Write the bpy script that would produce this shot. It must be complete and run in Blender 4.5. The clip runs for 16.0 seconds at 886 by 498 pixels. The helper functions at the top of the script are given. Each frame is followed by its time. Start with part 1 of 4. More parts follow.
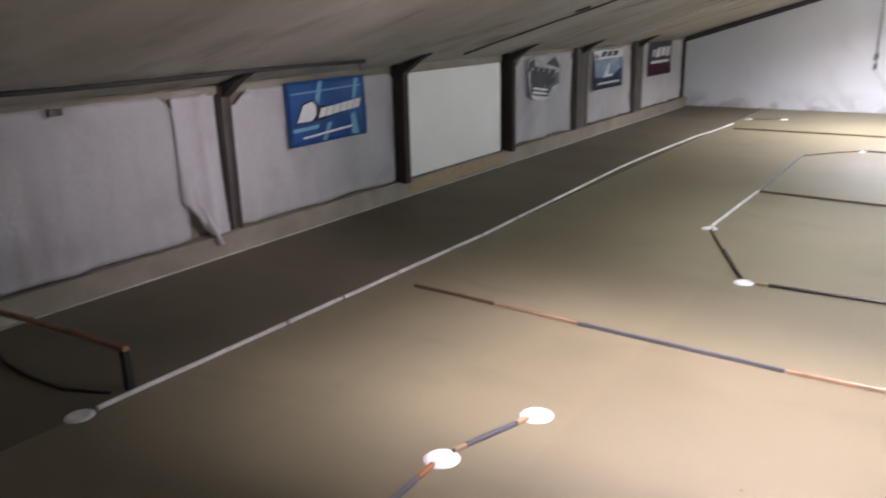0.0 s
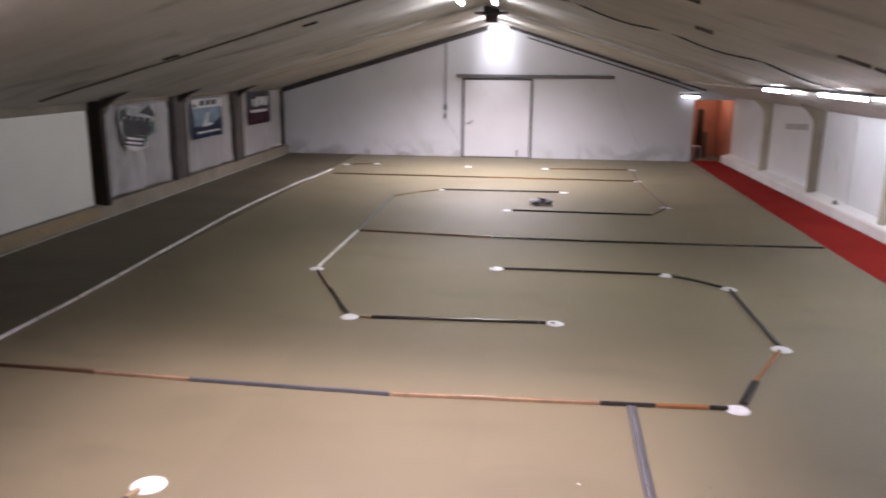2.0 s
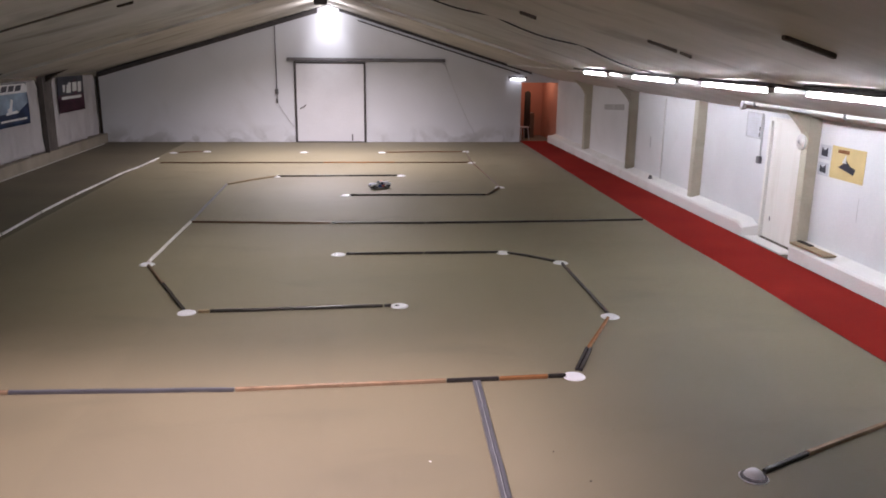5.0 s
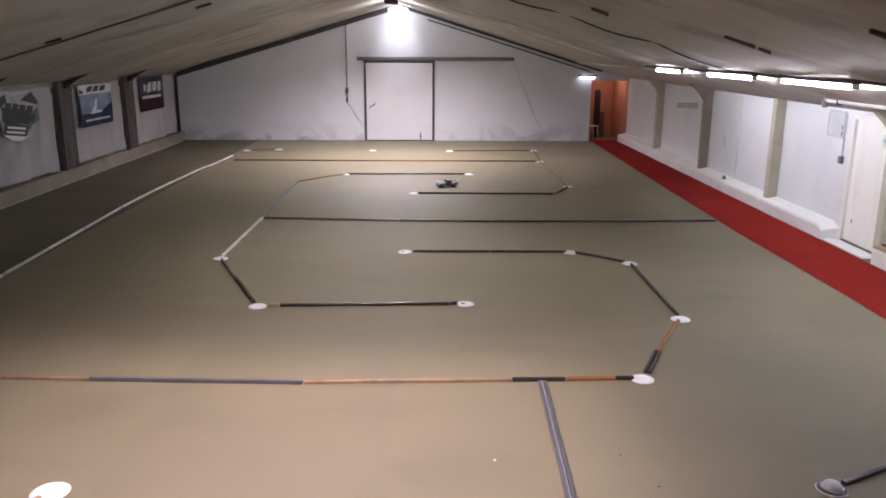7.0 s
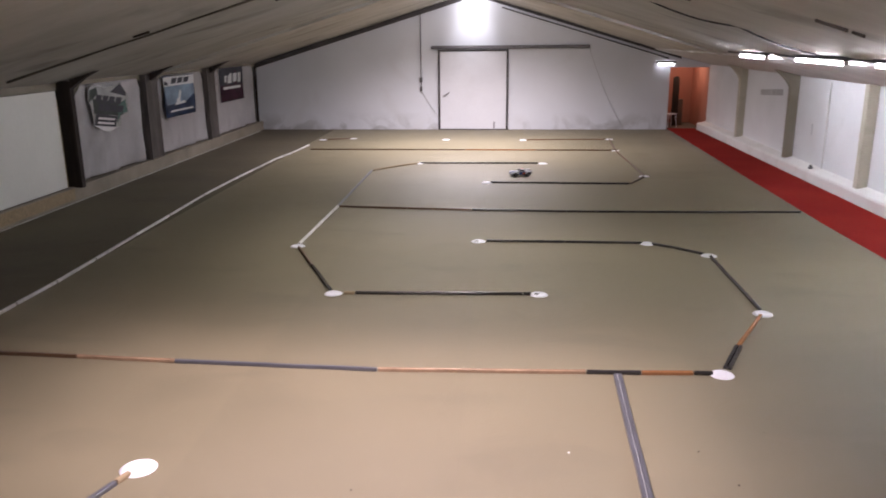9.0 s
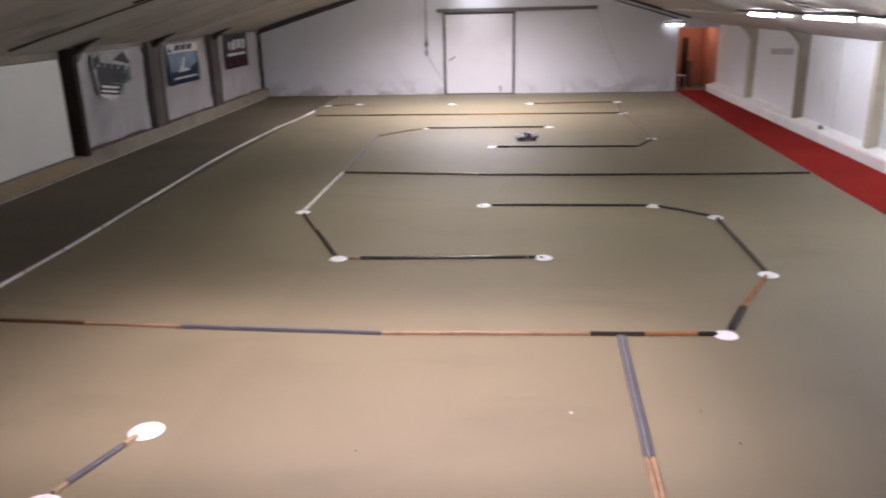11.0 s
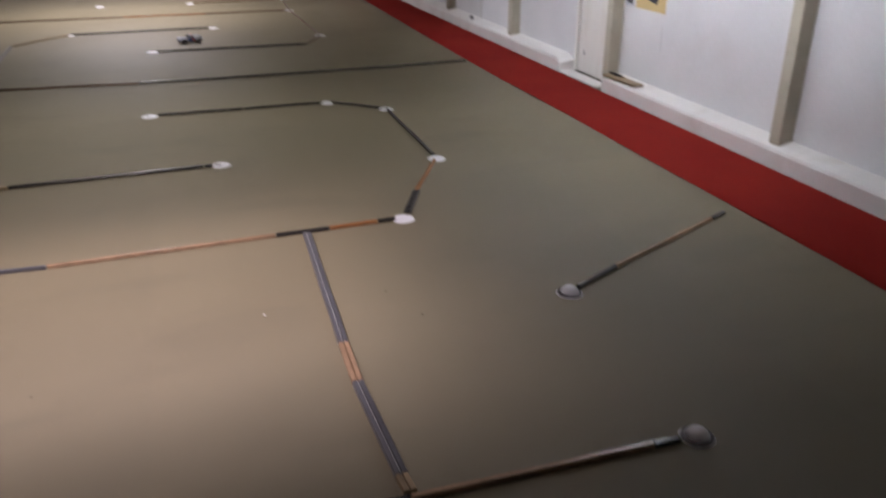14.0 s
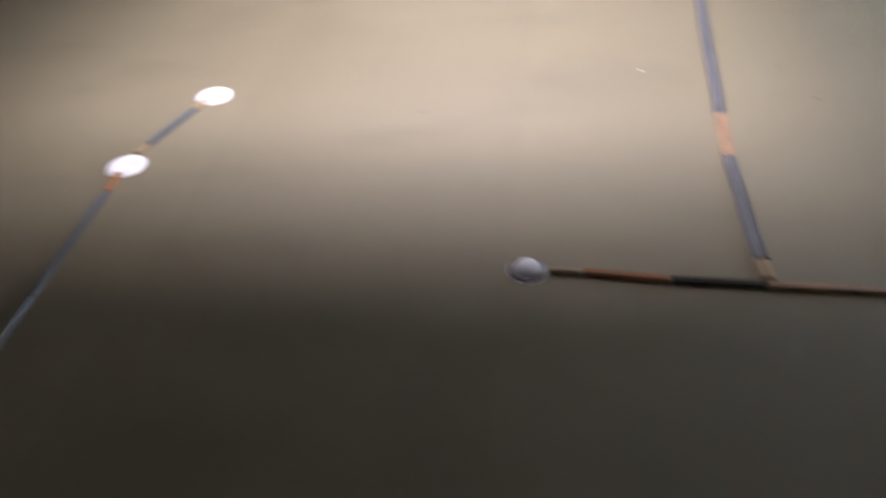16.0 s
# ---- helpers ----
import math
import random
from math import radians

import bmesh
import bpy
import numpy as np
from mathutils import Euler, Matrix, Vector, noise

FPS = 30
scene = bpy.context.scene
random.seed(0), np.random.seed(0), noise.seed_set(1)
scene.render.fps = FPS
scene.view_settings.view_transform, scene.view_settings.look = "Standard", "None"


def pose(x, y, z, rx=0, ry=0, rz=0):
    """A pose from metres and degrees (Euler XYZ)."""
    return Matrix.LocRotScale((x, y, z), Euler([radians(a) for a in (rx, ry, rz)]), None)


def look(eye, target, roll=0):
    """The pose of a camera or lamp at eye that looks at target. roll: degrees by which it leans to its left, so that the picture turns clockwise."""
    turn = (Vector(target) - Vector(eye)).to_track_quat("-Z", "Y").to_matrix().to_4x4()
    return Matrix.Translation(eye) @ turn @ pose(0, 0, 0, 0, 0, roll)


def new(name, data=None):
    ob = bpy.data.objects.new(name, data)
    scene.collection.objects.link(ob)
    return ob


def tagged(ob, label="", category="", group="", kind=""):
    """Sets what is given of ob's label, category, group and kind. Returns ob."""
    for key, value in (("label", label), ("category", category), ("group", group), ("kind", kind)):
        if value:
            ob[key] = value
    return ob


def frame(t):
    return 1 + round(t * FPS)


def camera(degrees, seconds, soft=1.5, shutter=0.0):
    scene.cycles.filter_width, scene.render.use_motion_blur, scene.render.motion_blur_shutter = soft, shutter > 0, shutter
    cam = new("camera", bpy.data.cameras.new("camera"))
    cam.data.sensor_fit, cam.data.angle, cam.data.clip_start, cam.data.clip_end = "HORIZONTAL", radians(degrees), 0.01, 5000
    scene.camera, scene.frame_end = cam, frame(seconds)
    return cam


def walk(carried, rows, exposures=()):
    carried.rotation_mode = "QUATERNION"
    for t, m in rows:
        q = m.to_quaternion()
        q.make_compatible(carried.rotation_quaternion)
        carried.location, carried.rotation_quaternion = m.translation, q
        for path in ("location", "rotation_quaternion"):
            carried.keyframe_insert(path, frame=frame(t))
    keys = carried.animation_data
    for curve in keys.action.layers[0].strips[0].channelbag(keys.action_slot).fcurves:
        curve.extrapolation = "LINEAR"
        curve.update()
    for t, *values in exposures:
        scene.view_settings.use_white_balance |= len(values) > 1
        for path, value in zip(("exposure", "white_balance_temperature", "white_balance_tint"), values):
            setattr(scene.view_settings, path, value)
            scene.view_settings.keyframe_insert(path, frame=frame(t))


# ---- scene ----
cam = camera(59.4, 16.0, soft=1.8, shutter=0.5)
PATH = [
    (0, (0.32, 0.122, 3.042), (-0.763, 1.704, 2.472), -1.3),
    (0.5, (0.344, 0.125, 3.04), (-0.568, 1.837, 2.553), -0.9),
    (1, (0.403, 0.136, 3.044), (-0.321, 1.943, 2.588), -0.3),
    (1.5, (0.443, 0.141, 3.047), (-0.048, 2.026, 2.593), 0.1),
    (2, (0.471, 0.16, 3.037), (0.268, 2.096, 2.579), 0.6),
    (2.5, (0.463, 0.158, 3.03), (0.471, 2.104, 2.566), 0.6),
    (3, (0.453, 0.153, 3.035), (0.531, 2.093, 2.558), 0.7),
    (3.5, (0.46, 0.16, 3.04), (0.587, 2.098, 2.561), 0.9),
    (3.7, (0.462, 0.154, 3.043), (0.61, 2.091, 2.568), 0.9),
    (5.8, (0.452, 0.171, 3.041), (0.661, 2.096, 2.539), 0.7),
    (6, (0.446, 0.169, 3.039), (0.62, 2.098, 2.539), 0.6),
    (6.5, (0.448, 0.168, 3.039), (0.519, 2.105, 2.545), 0.3),
    (7, (0.446, 0.173, 3.029), (0.483, 2.11, 2.532), 0.3),
    (7.5, (0.455, 0.174, 3.04), (0.495, 2.108, 2.531), 0.1),
    (8, (0.448, 0.171, 3.035), (0.481, 2.105, 2.525), 0.1),
    (8.5, (0.428, 0.176, 3.037), (0.396, 2.109, 2.527), -0.0),
    (8.7, (0.414, 0.179, 3.037), (0.323, 2.109, 2.523), -0.1),
    (10.8, (0.458, 0.182, 2.998), (0.22, 2.075, 2.398), -1.3),
    (11, (0.473, 0.185, 3.002), (0.304, 2.084, 2.396), -1.3),
    (11.5, (0.463, 0.191, 3.003), (0.425, 2.097, 2.4), -1.2),
    (12, (0.446, 0.181, 3.009), (0.409, 2.091, 2.416), -0.9),
    (12.5, (0.46, 0.189, 3.001), (0.418, 2.097, 2.402), -0.8),
    (13, (0.489, 0.181, 3.007), (0.541, 2.087, 2.403), -0.6),
    (13.5, (0.552, 0.176, 2.97), (0.909, 2.024, 2.293), -0.1),
    (14, (0.591, 0.15, 2.968), (1.17, 1.869, 2.125), 0.0),
    (14.5, (0.652, 0.159, 2.897), (1.343, 1.737, 1.881), -0.3),
    (15, (0.633, 0.093, 2.863), (1.46, 1.506, 1.714), 1.1),
    (15.2, (0.574, 0.157, 2.856), (1.301, 1.485, 1.55), 3.4),
    (15.5, (0.51, 0.18, 2.862), (0.858, 1.548, 1.445), -0.2),
    (15.7, (0.433, 0.185, 2.886), (0.5, 1.604, 1.478), -3.3),
    (16, (0.37, 0.202, 2.874), (0.086, 1.683, 1.56), -5.1),
]
EXPOSURES = [(0, 0.42, 6150, 6), (0.5, -0.15, 6250, 9), (1, -0.5, 6400, 12), (1.5, -0.2, 6450, 13), (3.5, -0.15, 6450, 13), (6, -0.52, 6500, 14), (6.5, -0.45, 6450, 14), (8, -0.15, 6450, 14), (12.8, -0.1, 6450, 13), (13.5, -0.6, 6450, 13), (14, -0.85, 6500, 11), (14.5, 0.4, 6500, 9), (15, 1.3, 6400, 6), (15.2, 1.3, 6250, 4), (15.5, 0.75, 6000, 1), (16, 0.12, 5800, 3)]
walk(cam, [(t, look(eye, target, roll)) for t, eye, target, roll in PATH], EXPOSURES)


# ---- world, lamps, exposure ----
world = bpy.data.worlds.new("world")
world.use_nodes = True
world.node_tree.nodes["Background"].inputs[0].default_value = (0.02, 0.02, 0.025, 1)
world.node_tree.nodes["Background"].inputs[1].default_value = 0.1
scene.world = world

# the plan: x across the hall, y along it, z up
WEST, EAST, NORTH, SOUTH = -8.1, 7.25, 27.0, -2.5
RIDGE_X, RIDGE_Z = -0.56, 4.47
SLOPE_W, SLOPE_E = 0.298, 0.306
BAYS = (-0.55, 3.35, 7.17, 11.1, 14.95, 18.85, 22.75)
EAST_BAYS = (-0.55, 3.35, 7.23, 11.2, 15.12, 19.02, 22.95)


def roof(x):
    """Height of the ceiling over x."""
    if x > 5.4:
        return 2.646 - 0.265 * (x - 5.4)
    return RIDGE_Z - (SLOPE_W * (RIDGE_X - x) if x < RIDGE_X else SLOPE_E * (x - RIDGE_X))


def lamp(name, kind, at, energy, colour, size=0.3, aim=None, cone=120, blend=0.6):
    data = bpy.data.lights.new(name, kind)
    data.energy, data.color = energy, colour
    if kind == "AREA":
        data.size = size
    else:
        data.shadow_soft_size = size
    if kind == "SPOT":
        data.spot_size, data.spot_blend = radians(cone), blend
    ob = new(name, data)
    ob.matrix_basis = look(at, aim or (at[0], at[1] + 0.001, 0))
    return ob


lamp("ridge_light_near", "POINT", (-0.5, 5.7, 4.12), 2300, (1.0, 0.825, 0.90), 0.11)
lamp("ridge_light_far", "SPOT", (-0.5, 22.2, 4.3), 3700, (1.0, 0.91, 0.98), 0.10, None, 148, 1.0)
# Extra point, added for the far lamp's glow on the ceiling.
lamp("far_ceiling_glow", "POINT", (-0.5, 23.2, 4.20), 120, (0.96, 0.92, 1.0), 0.06)
lamp("ridge_light_mid", "SPOT", (-0.4, 10.9, 4.2), 820, (1.0, 0.93, 0.93), 0.12, None, 110, 1.0)
lamp("gable_light", "POINT", (-0.55, 26.5, 4.14), 34, (0.93, 0.92, 1.0), 0.06)
lamp("gable_spot", "SPOT", (-0.55, 25.6, 4.22), 150, (0.93, 0.92, 1.0), 0.05, (-0.55, 27.0, 3.15), 62, 1.0)


# ---- materials ----
def mat(name, colour, rough=0.7, metal=0.0, vary=0.2, size=1.5, grain=60.0, bump=0.15, tint=None, stretch=(1, 1, 1), spec=0.4, glow=0.0,
        stain=None, stain_size=2.0, stain_amount=0.5, per_object=0.0):
    m = bpy.data.materials.new(name)
    m.use_nodes = True
    nt = m.node_tree
    n, l = nt.nodes, nt.links
    b = n["Principled BSDF"]
    b.inputs["Roughness"].default_value, b.inputs["Metallic"].default_value = rough, metal
    b.inputs["Specular IOR Level"].default_value = spec
    tc, mp = n.new("ShaderNodeTexCoord"), n.new("ShaderNodeMapping")
    mp.inputs["Scale"].default_value = stretch
    l.new(tc.outputs["Object"], mp.inputs[0])
    big, fine = n.new("ShaderNodeTexNoise"), n.new("ShaderNodeTexNoise")
    big.inputs["Scale"].default_value, big.inputs["Detail"].default_value = size, 5
    fine.inputs["Scale"].default_value, fine.inputs["Detail"].default_value = grain, 3
    l.new(mp.outputs[0], big.inputs["Vector"]), l.new(mp.outputs[0], fine.inputs["Vector"])
    tint = tint or tuple(c * (1 - vary * 1.6) for c in colour)
    ramp = n.new("ShaderNodeValToRGB")
    ramp.color_ramp.elements[0].position, ramp.color_ramp.elements[1].position = 0.32, 0.68
    ramp.color_ramp.elements[0].color, ramp.color_ramp.elements[1].color = (*tint, 1), (*colour, 1)
    l.new(big.outputs["Fac"], ramp.inputs[0])
    out = ramp.outputs[0]
    mul = n.new("ShaderNodeMix")
    mul.data_type, mul.blend_type = "RGBA", "MULTIPLY"
    mul.inputs["Factor"].default_value = min(1.0, vary * 1.5)
    l.new(out, mul.inputs["A"]), l.new(fine.outputs["Fac"], mul.inputs["B"])
    out = mul.outputs["Result"]
    if stain:
        spots, sr, mix = n.new("ShaderNodeTexNoise"), n.new("ShaderNodeValToRGB"), n.new("ShaderNodeMix")
        spots.inputs["Scale"].default_value, spots.inputs["Detail"].default_value, spots.inputs["Distortion"].default_value = stain_size, 8, 0.6
        l.new(mp.outputs[0], spots.inputs["Vector"])
        sr.color_ramp.elements[0].position, sr.color_ramp.elements[1].position = 0.55, 0.75
        sr.color_ramp.elements[1].color = (stain_amount, stain_amount, stain_amount, 1)
        l.new(spots.outputs["Fac"], sr.inputs[0])
        mix.data_type = "RGBA"
        l.new(sr.outputs[0], mix.inputs["Factor"]), l.new(out, mix.inputs["A"])
        mix.inputs["B"].default_value = (*stain, 1)
        out = mix.outputs["Result"]
    if per_object:
        info, hue = n.new("ShaderNodeObjectInfo"), n.new("ShaderNodeHueSaturation")
        mr = n.new("ShaderNodeMapRange")
        mr.inputs["To Min"].default_value, mr.inputs["To Max"].default_value = 1 - per_object, 1 + per_object
        l.new(info.outputs["Random"], mr.inputs["Value"]), l.new(mr.outputs[0], hue.inputs["Value"]), l.new(out, hue.inputs["Color"])
        out = hue.outputs[0]
    l.new(out, b.inputs["Base Color"])
    bp = n.new("ShaderNodeBump")
    bp.inputs["Strength"].default_value, bp.inputs["Distance"].default_value = bump, 0.01
    l.new(fine.outputs["Fac"], bp.inputs["Height"]), l.new(bp.outputs[0], b.inputs["Normal"])
    if glow:
        b.inputs["Emission Color"].default_value, b.inputs["Emission Strength"].default_value = (*colour, 1), glow
    return m


M_CARPET = mat("carpet_pile", (0.220, 0.190, 0.119), 0.5, vary=0.10, size=0.35, grain=220, bump=0.5, stretch=(0.6, 1.5, 1), spec=0.36,
               tint=(0.184, 0.160, 0.099), per_object=0.06, stain=(0.115, 0.100, 0.062), stain_size=1.0, stain_amount=0.42)
# Carpet darkened for the outer lane: the light's fall-off is in the colour.
M_LANE = mat("dim_lane_carpet", (0.165, 0.145, 0.098), 0.7, vary=0.12, size=0.4, grain=220, bump=0.5, stretch=(0.8, 1.2, 1), spec=0.2,
             tint=(0.13, 0.113, 0.080), stain=(0.095, 0.083, 0.06), stain_size=1.1, stain_amount=0.5)
M_SLAB = mat("floor_concrete", (0.30, 0.27, 0.22), 0.85, stain=(0.15, 0.13, 0.10))
M_RED = mat("red_runner", (0.50, 0.046, 0.034), 0.95, vary=0.12, size=0.8, grain=180, bump=0.4, spec=0.1, tint=(0.43, 0.036, 0.03))
M_WHITE = mat("white_limewash", (0.80, 0.80, 0.81), 0.8, vary=0.06, size=0.7, grain=30, bump=0.35, stain=(0.55, 0.53, 0.50), stain_size=0.6, stain_amount=0.3)
M_CREAM = mat("cream_limewash", (0.56, 0.52, 0.41), 0.8, vary=0.10, size=1.4, grain=40, bump=0.4, stain=(0.34, 0.30, 0.20), stain_size=2.4, stain_amount=0.6)
M_LEDGE = mat("ledge_limewash", (0.86, 0.85, 0.82), 0.8, vary=0.04, size=1.2, grain=35, bump=0.5, stain=(0.58, 0.54, 0.45), stain_size=1.6, stain_amount=0.4)
M_END = mat("end_wall_paint", (0.70, 0.715, 0.755), 0.75, vary=0.06, size=0.5, grain=25, bump=0.25, stain=(0.42, 0.40, 0.38), stain_size=0.5, stain_amount=0.3)


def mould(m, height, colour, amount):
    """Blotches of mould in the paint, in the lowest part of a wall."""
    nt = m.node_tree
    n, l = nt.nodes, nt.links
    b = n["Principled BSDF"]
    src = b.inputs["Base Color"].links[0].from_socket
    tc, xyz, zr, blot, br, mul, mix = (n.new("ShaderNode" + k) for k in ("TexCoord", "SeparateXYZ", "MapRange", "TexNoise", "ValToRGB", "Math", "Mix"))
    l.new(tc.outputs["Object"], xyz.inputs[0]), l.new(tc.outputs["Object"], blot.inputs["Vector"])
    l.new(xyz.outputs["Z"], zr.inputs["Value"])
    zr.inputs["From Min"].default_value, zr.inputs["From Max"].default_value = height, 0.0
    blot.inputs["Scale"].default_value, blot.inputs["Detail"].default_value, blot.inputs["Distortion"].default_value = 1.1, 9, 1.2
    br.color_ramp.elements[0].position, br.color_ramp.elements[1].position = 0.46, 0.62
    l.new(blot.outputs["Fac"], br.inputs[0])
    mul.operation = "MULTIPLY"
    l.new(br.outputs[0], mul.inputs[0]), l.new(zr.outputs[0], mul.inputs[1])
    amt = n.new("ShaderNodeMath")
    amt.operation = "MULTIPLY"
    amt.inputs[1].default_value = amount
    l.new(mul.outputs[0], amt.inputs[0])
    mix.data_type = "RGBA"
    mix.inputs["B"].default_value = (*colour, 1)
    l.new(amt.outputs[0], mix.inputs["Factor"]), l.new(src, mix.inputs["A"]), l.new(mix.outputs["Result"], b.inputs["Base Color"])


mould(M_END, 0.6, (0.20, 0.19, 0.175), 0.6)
M_CEIL = mat("ceiling_board", (0.52, 0.495, 0.45), 0.8, vary=0.08, size=0.8, grain=7, bump=0.12, stretch=(0.6, 1.25, 1), tint=(0.40, 0.375, 0.325),
             stain=(0.16, 0.14, 0.115), stain_size=0.9, stain_amount=0.65)
M_SOFFIT = mat("soffit_paint", (0.64, 0.61, 0.57), 0.75, vary=0.12, size=0.8, grain=25, bump=0.4, stretch=(0.5, 1.5, 1), stain=(0.38, 0.34, 0.28), stain_size=1.3, stain_amount=0.5)
M_SEAM = mat("seam_felt", (0.22, 0.195, 0.155), 0.9, vary=0.3, size=2, grain=30)
M_SLAT = mat("old_slat", (0.11, 0.085, 0.065), 0.85, vary=0.35, size=4, grain=40, stretch=(0.6, 4, 4))
M_WRAP = mat("grey_wrapping", (0.15, 0.13, 0.12), 0.75, vary=0.25, size=3, grain=80, bump=0.3, stretch=(3, 3, 0.6))
M_TARP = mat("woven_tarp", (0.86, 0.835, 0.845), 0.6, vary=0.07, size=0.9, grain=14, bump=0.55, stain=(0.52, 0.49, 0.47), stain_size=1.3, stain_amount=0.45, per_object=0.05)
M_BOARD = mat("white_board", (0.80, 0.80, 0.74), 0.45, vary=0.05, size=0.7, grain=15, bump=0.05)
M_DARKPOST = mat("dark_timber", (0.055, 0.04, 0.032), 0.8, vary=0.3, size=3, grain=40, stretch=(4, 4, 0.6))
M_KERB = mat("kerb_concrete", (0.34, 0.30, 0.235), 0.85, vary=0.18, size=1.6, grain=60, bump=0.5, stain=(0.22, 0.18, 0.12), stain_size=1.2, stain_amount=0.7)
M_STEEL = mat("grey_steel", (0.22, 0.21, 0.22), 0.45, 0.6, vary=0.2, size=4, grain=80)
M_TRIM = mat("dark_trim", (0.085, 0.075, 0.075), 0.6, vary=0.25, size=3, grain=50)
M_DOOR = mat("door_panel", (0.70, 0.70, 0.73), 0.5, vary=0.05, size=0.8, grain=20, bump=0.08, stain=(0.48, 0.46, 0.46), stain_size=1.4, stain_amount=0.25)
M_WDOOR = mat("door_paint", (0.83, 0.81, 0.76), 0.6, vary=0.03, size=1.2, grain=40, stretch=(3, 3, 0.4), stain=(0.55, 0.50, 0.40), stain_size=1.5, stain_amount=0.35)
M_ORANGE_WALL = mat("orange_plaster", (0.60, 0.27, 0.19), 0.8, vary=0.1, size=1.0)
M_ORANGE = mat("orange_paint", (0.42, 0.19, 0.08), 0.26, bump=0.05, spec=0.8, vary=0.2, size=5, grain=60, per_object=0.12, stain=(0.16, 0.08, 0.045), stain_size=5, stain_amount=0.5)
# Tan-orange battens; part of their glare is put into the paler colour.
M_PALEORANGE = mat("pale_orange_glare", (0.47, 0.315, 0.20), 0.26, bump=0.05, spec=0.9, vary=0.25, size=5, grain=60, per_object=0.12, stain=(0.28, 0.17, 0.10), stain_size=5, stain_amount=0.5)
M_DARK = mat("dark_rubber", (0.035, 0.032, 0.034), 0.26, vary=0.2, size=5, grain=60, bump=0.05, per_object=0.2, spec=0.9)
M_SLATE = mat("slate_grey_paint", (0.115, 0.119, 0.138), 0.3, vary=0.2, size=5, grain=60, bump=0.05, per_object=0.15, spec=0.8)
M_TAN = mat("bare_wood", (0.42, 0.32, 0.19), 0.6, vary=0.2, size=6, grain=40, stretch=(0.5, 4, 4), per_object=0.12)
M_BROWN = mat("brown_wood", (0.17, 0.095, 0.05), 0.32, bump=0.05, spec=0.7, vary=0.25, size=6, grain=40, stretch=(0.5, 4, 4), per_object=0.15)
M_WHITEWOOD = mat("white_painted_wood", (0.86, 0.85, 0.82), 0.35, vary=0.2, size=5, grain=50, per_object=0.22, stain=(0.35, 0.31, 0.25), stain_size=5, stain_amount=0.6)
M_PLATE = mat("white_plastic", (0.82, 0.83, 0.87), 0.3, vary=0.06, size=8, grain=60, bump=0.04, stain=(0.55, 0.53, 0.5), stain_size=9, stain_amount=0.3)
M_SMOKE = mat("smoked_plastic", (0.13, 0.125, 0.14), 0.25, vary=0.2, size=9, grain=60, bump=0.04, spec=0.7)
M_TUBE = mat("lit_tube", (0.88, 0.90, 1.0), 0.4, vary=0.0, glow=200.0)
M_RIDGETUBE = mat("lit_ridge_tube", (0.90, 0.92, 1.0), 0.4, vary=0.0, glow=190.0)
M_DIMTUBE = mat("short_lit_tube", (0.92, 0.93, 1.0), 0.4, vary=0.0, glow=13.0)
# Dim glow for the unseen fitting at y 4.5, added as fill.
M_FILLTUBE = mat("fill_tube", (0.90, 0.93, 0.95), 0.4, vary=0.0, glow=13.0)
M_HOUSING = mat("lamp_housing", (0.62, 0.62, 0.62), 0.5, vary=0.1, size=4)
M_CABLE = mat("black_cable", (0.03, 0.028, 0.028), 0.6, vary=0.1)
M_PIPE = mat("white_pipe", (0.74, 0.73, 0.70), 0.45, vary=0.1, size=4)
M_TYRE = mat("tyre_rubber", (0.02, 0.02, 0.02), 0.85, vary=0.2, size=30, grain=300)
M_CARWHITE = mat("car_white", (0.72, 0.73, 0.76), 0.25, vary=0.06, size=14, grain=90, bump=0.02, stain=(0.42, 0.44, 0.5), stain_size=14, stain_amount=0.35)
M_CARBLUE = mat("car_blue", (0.04, 0.07, 0.22), 0.3, vary=0.15, size=12, bump=0.02)
M_CARORANGE = mat("car_orange", (0.75, 0.16, 0.04), 0.3, vary=0.15, size=12, bump=0.02)
M_CARDARK = mat("car_black", (0.02, 0.02, 0.025), 0.35, vary=0.2, size=20)
M_GLASSDARK = mat("tinted_window", (0.02, 0.022, 0.03), 0.1, vary=0.05, spec=0.6, bump=0.0)
M_TEAL = mat("print_teal", (0.10, 0.20, 0.17), 0.6, vary=0.2, size=3, grain=60)
M_BLUE = mat("banner_blue", (0.045, 0.16, 0.50), 0.5, vary=0.12, size=2, grain=80, bump=0.1)
M_LIGHTBLUE = mat("banner_light_blue", (0.20, 0.45, 0.66), 0.5, vary=0.1, size=2)
M_PRINTWHITE = mat("print_white", (0.74, 0.74, 0.74), 0.5, vary=0.06, size=3)
M_PRINTDARK = mat("print_dark", (0.03, 0.03, 0.045), 0.5, vary=0.1, size=3)
M_NAVY = mat("print_navy", (0.03, 0.07, 0.19), 0.5, vary=0.3, size=2.5)
M_SKYBLUE = mat("print_sky_blue", (0.33, 0.46, 0.62), 0.5, vary=0.3, size=2.5)
M_MAROON = mat("print_maroon", (0.11, 0.02, 0.05), 0.5, vary=0.25, size=2.5)
M_GREYGREEN = mat("print_grey_green", (0.05, 0.068, 0.058), 0.55, vary=0.3, size=3)
M_GREYCLOTH = mat("grey_cloth", (0.60, 0.60, 0.59), 0.7, vary=0.25, size=2.5, grain=90)
M_YELLOW = mat("poster_yellow", (0.72, 0.56, 0.26), 0.6, vary=0.08, size=3)
M_NOTICE = mat("notice_paper", (0.66, 0.66, 0.70), 0.5, vary=0.08, size=6)
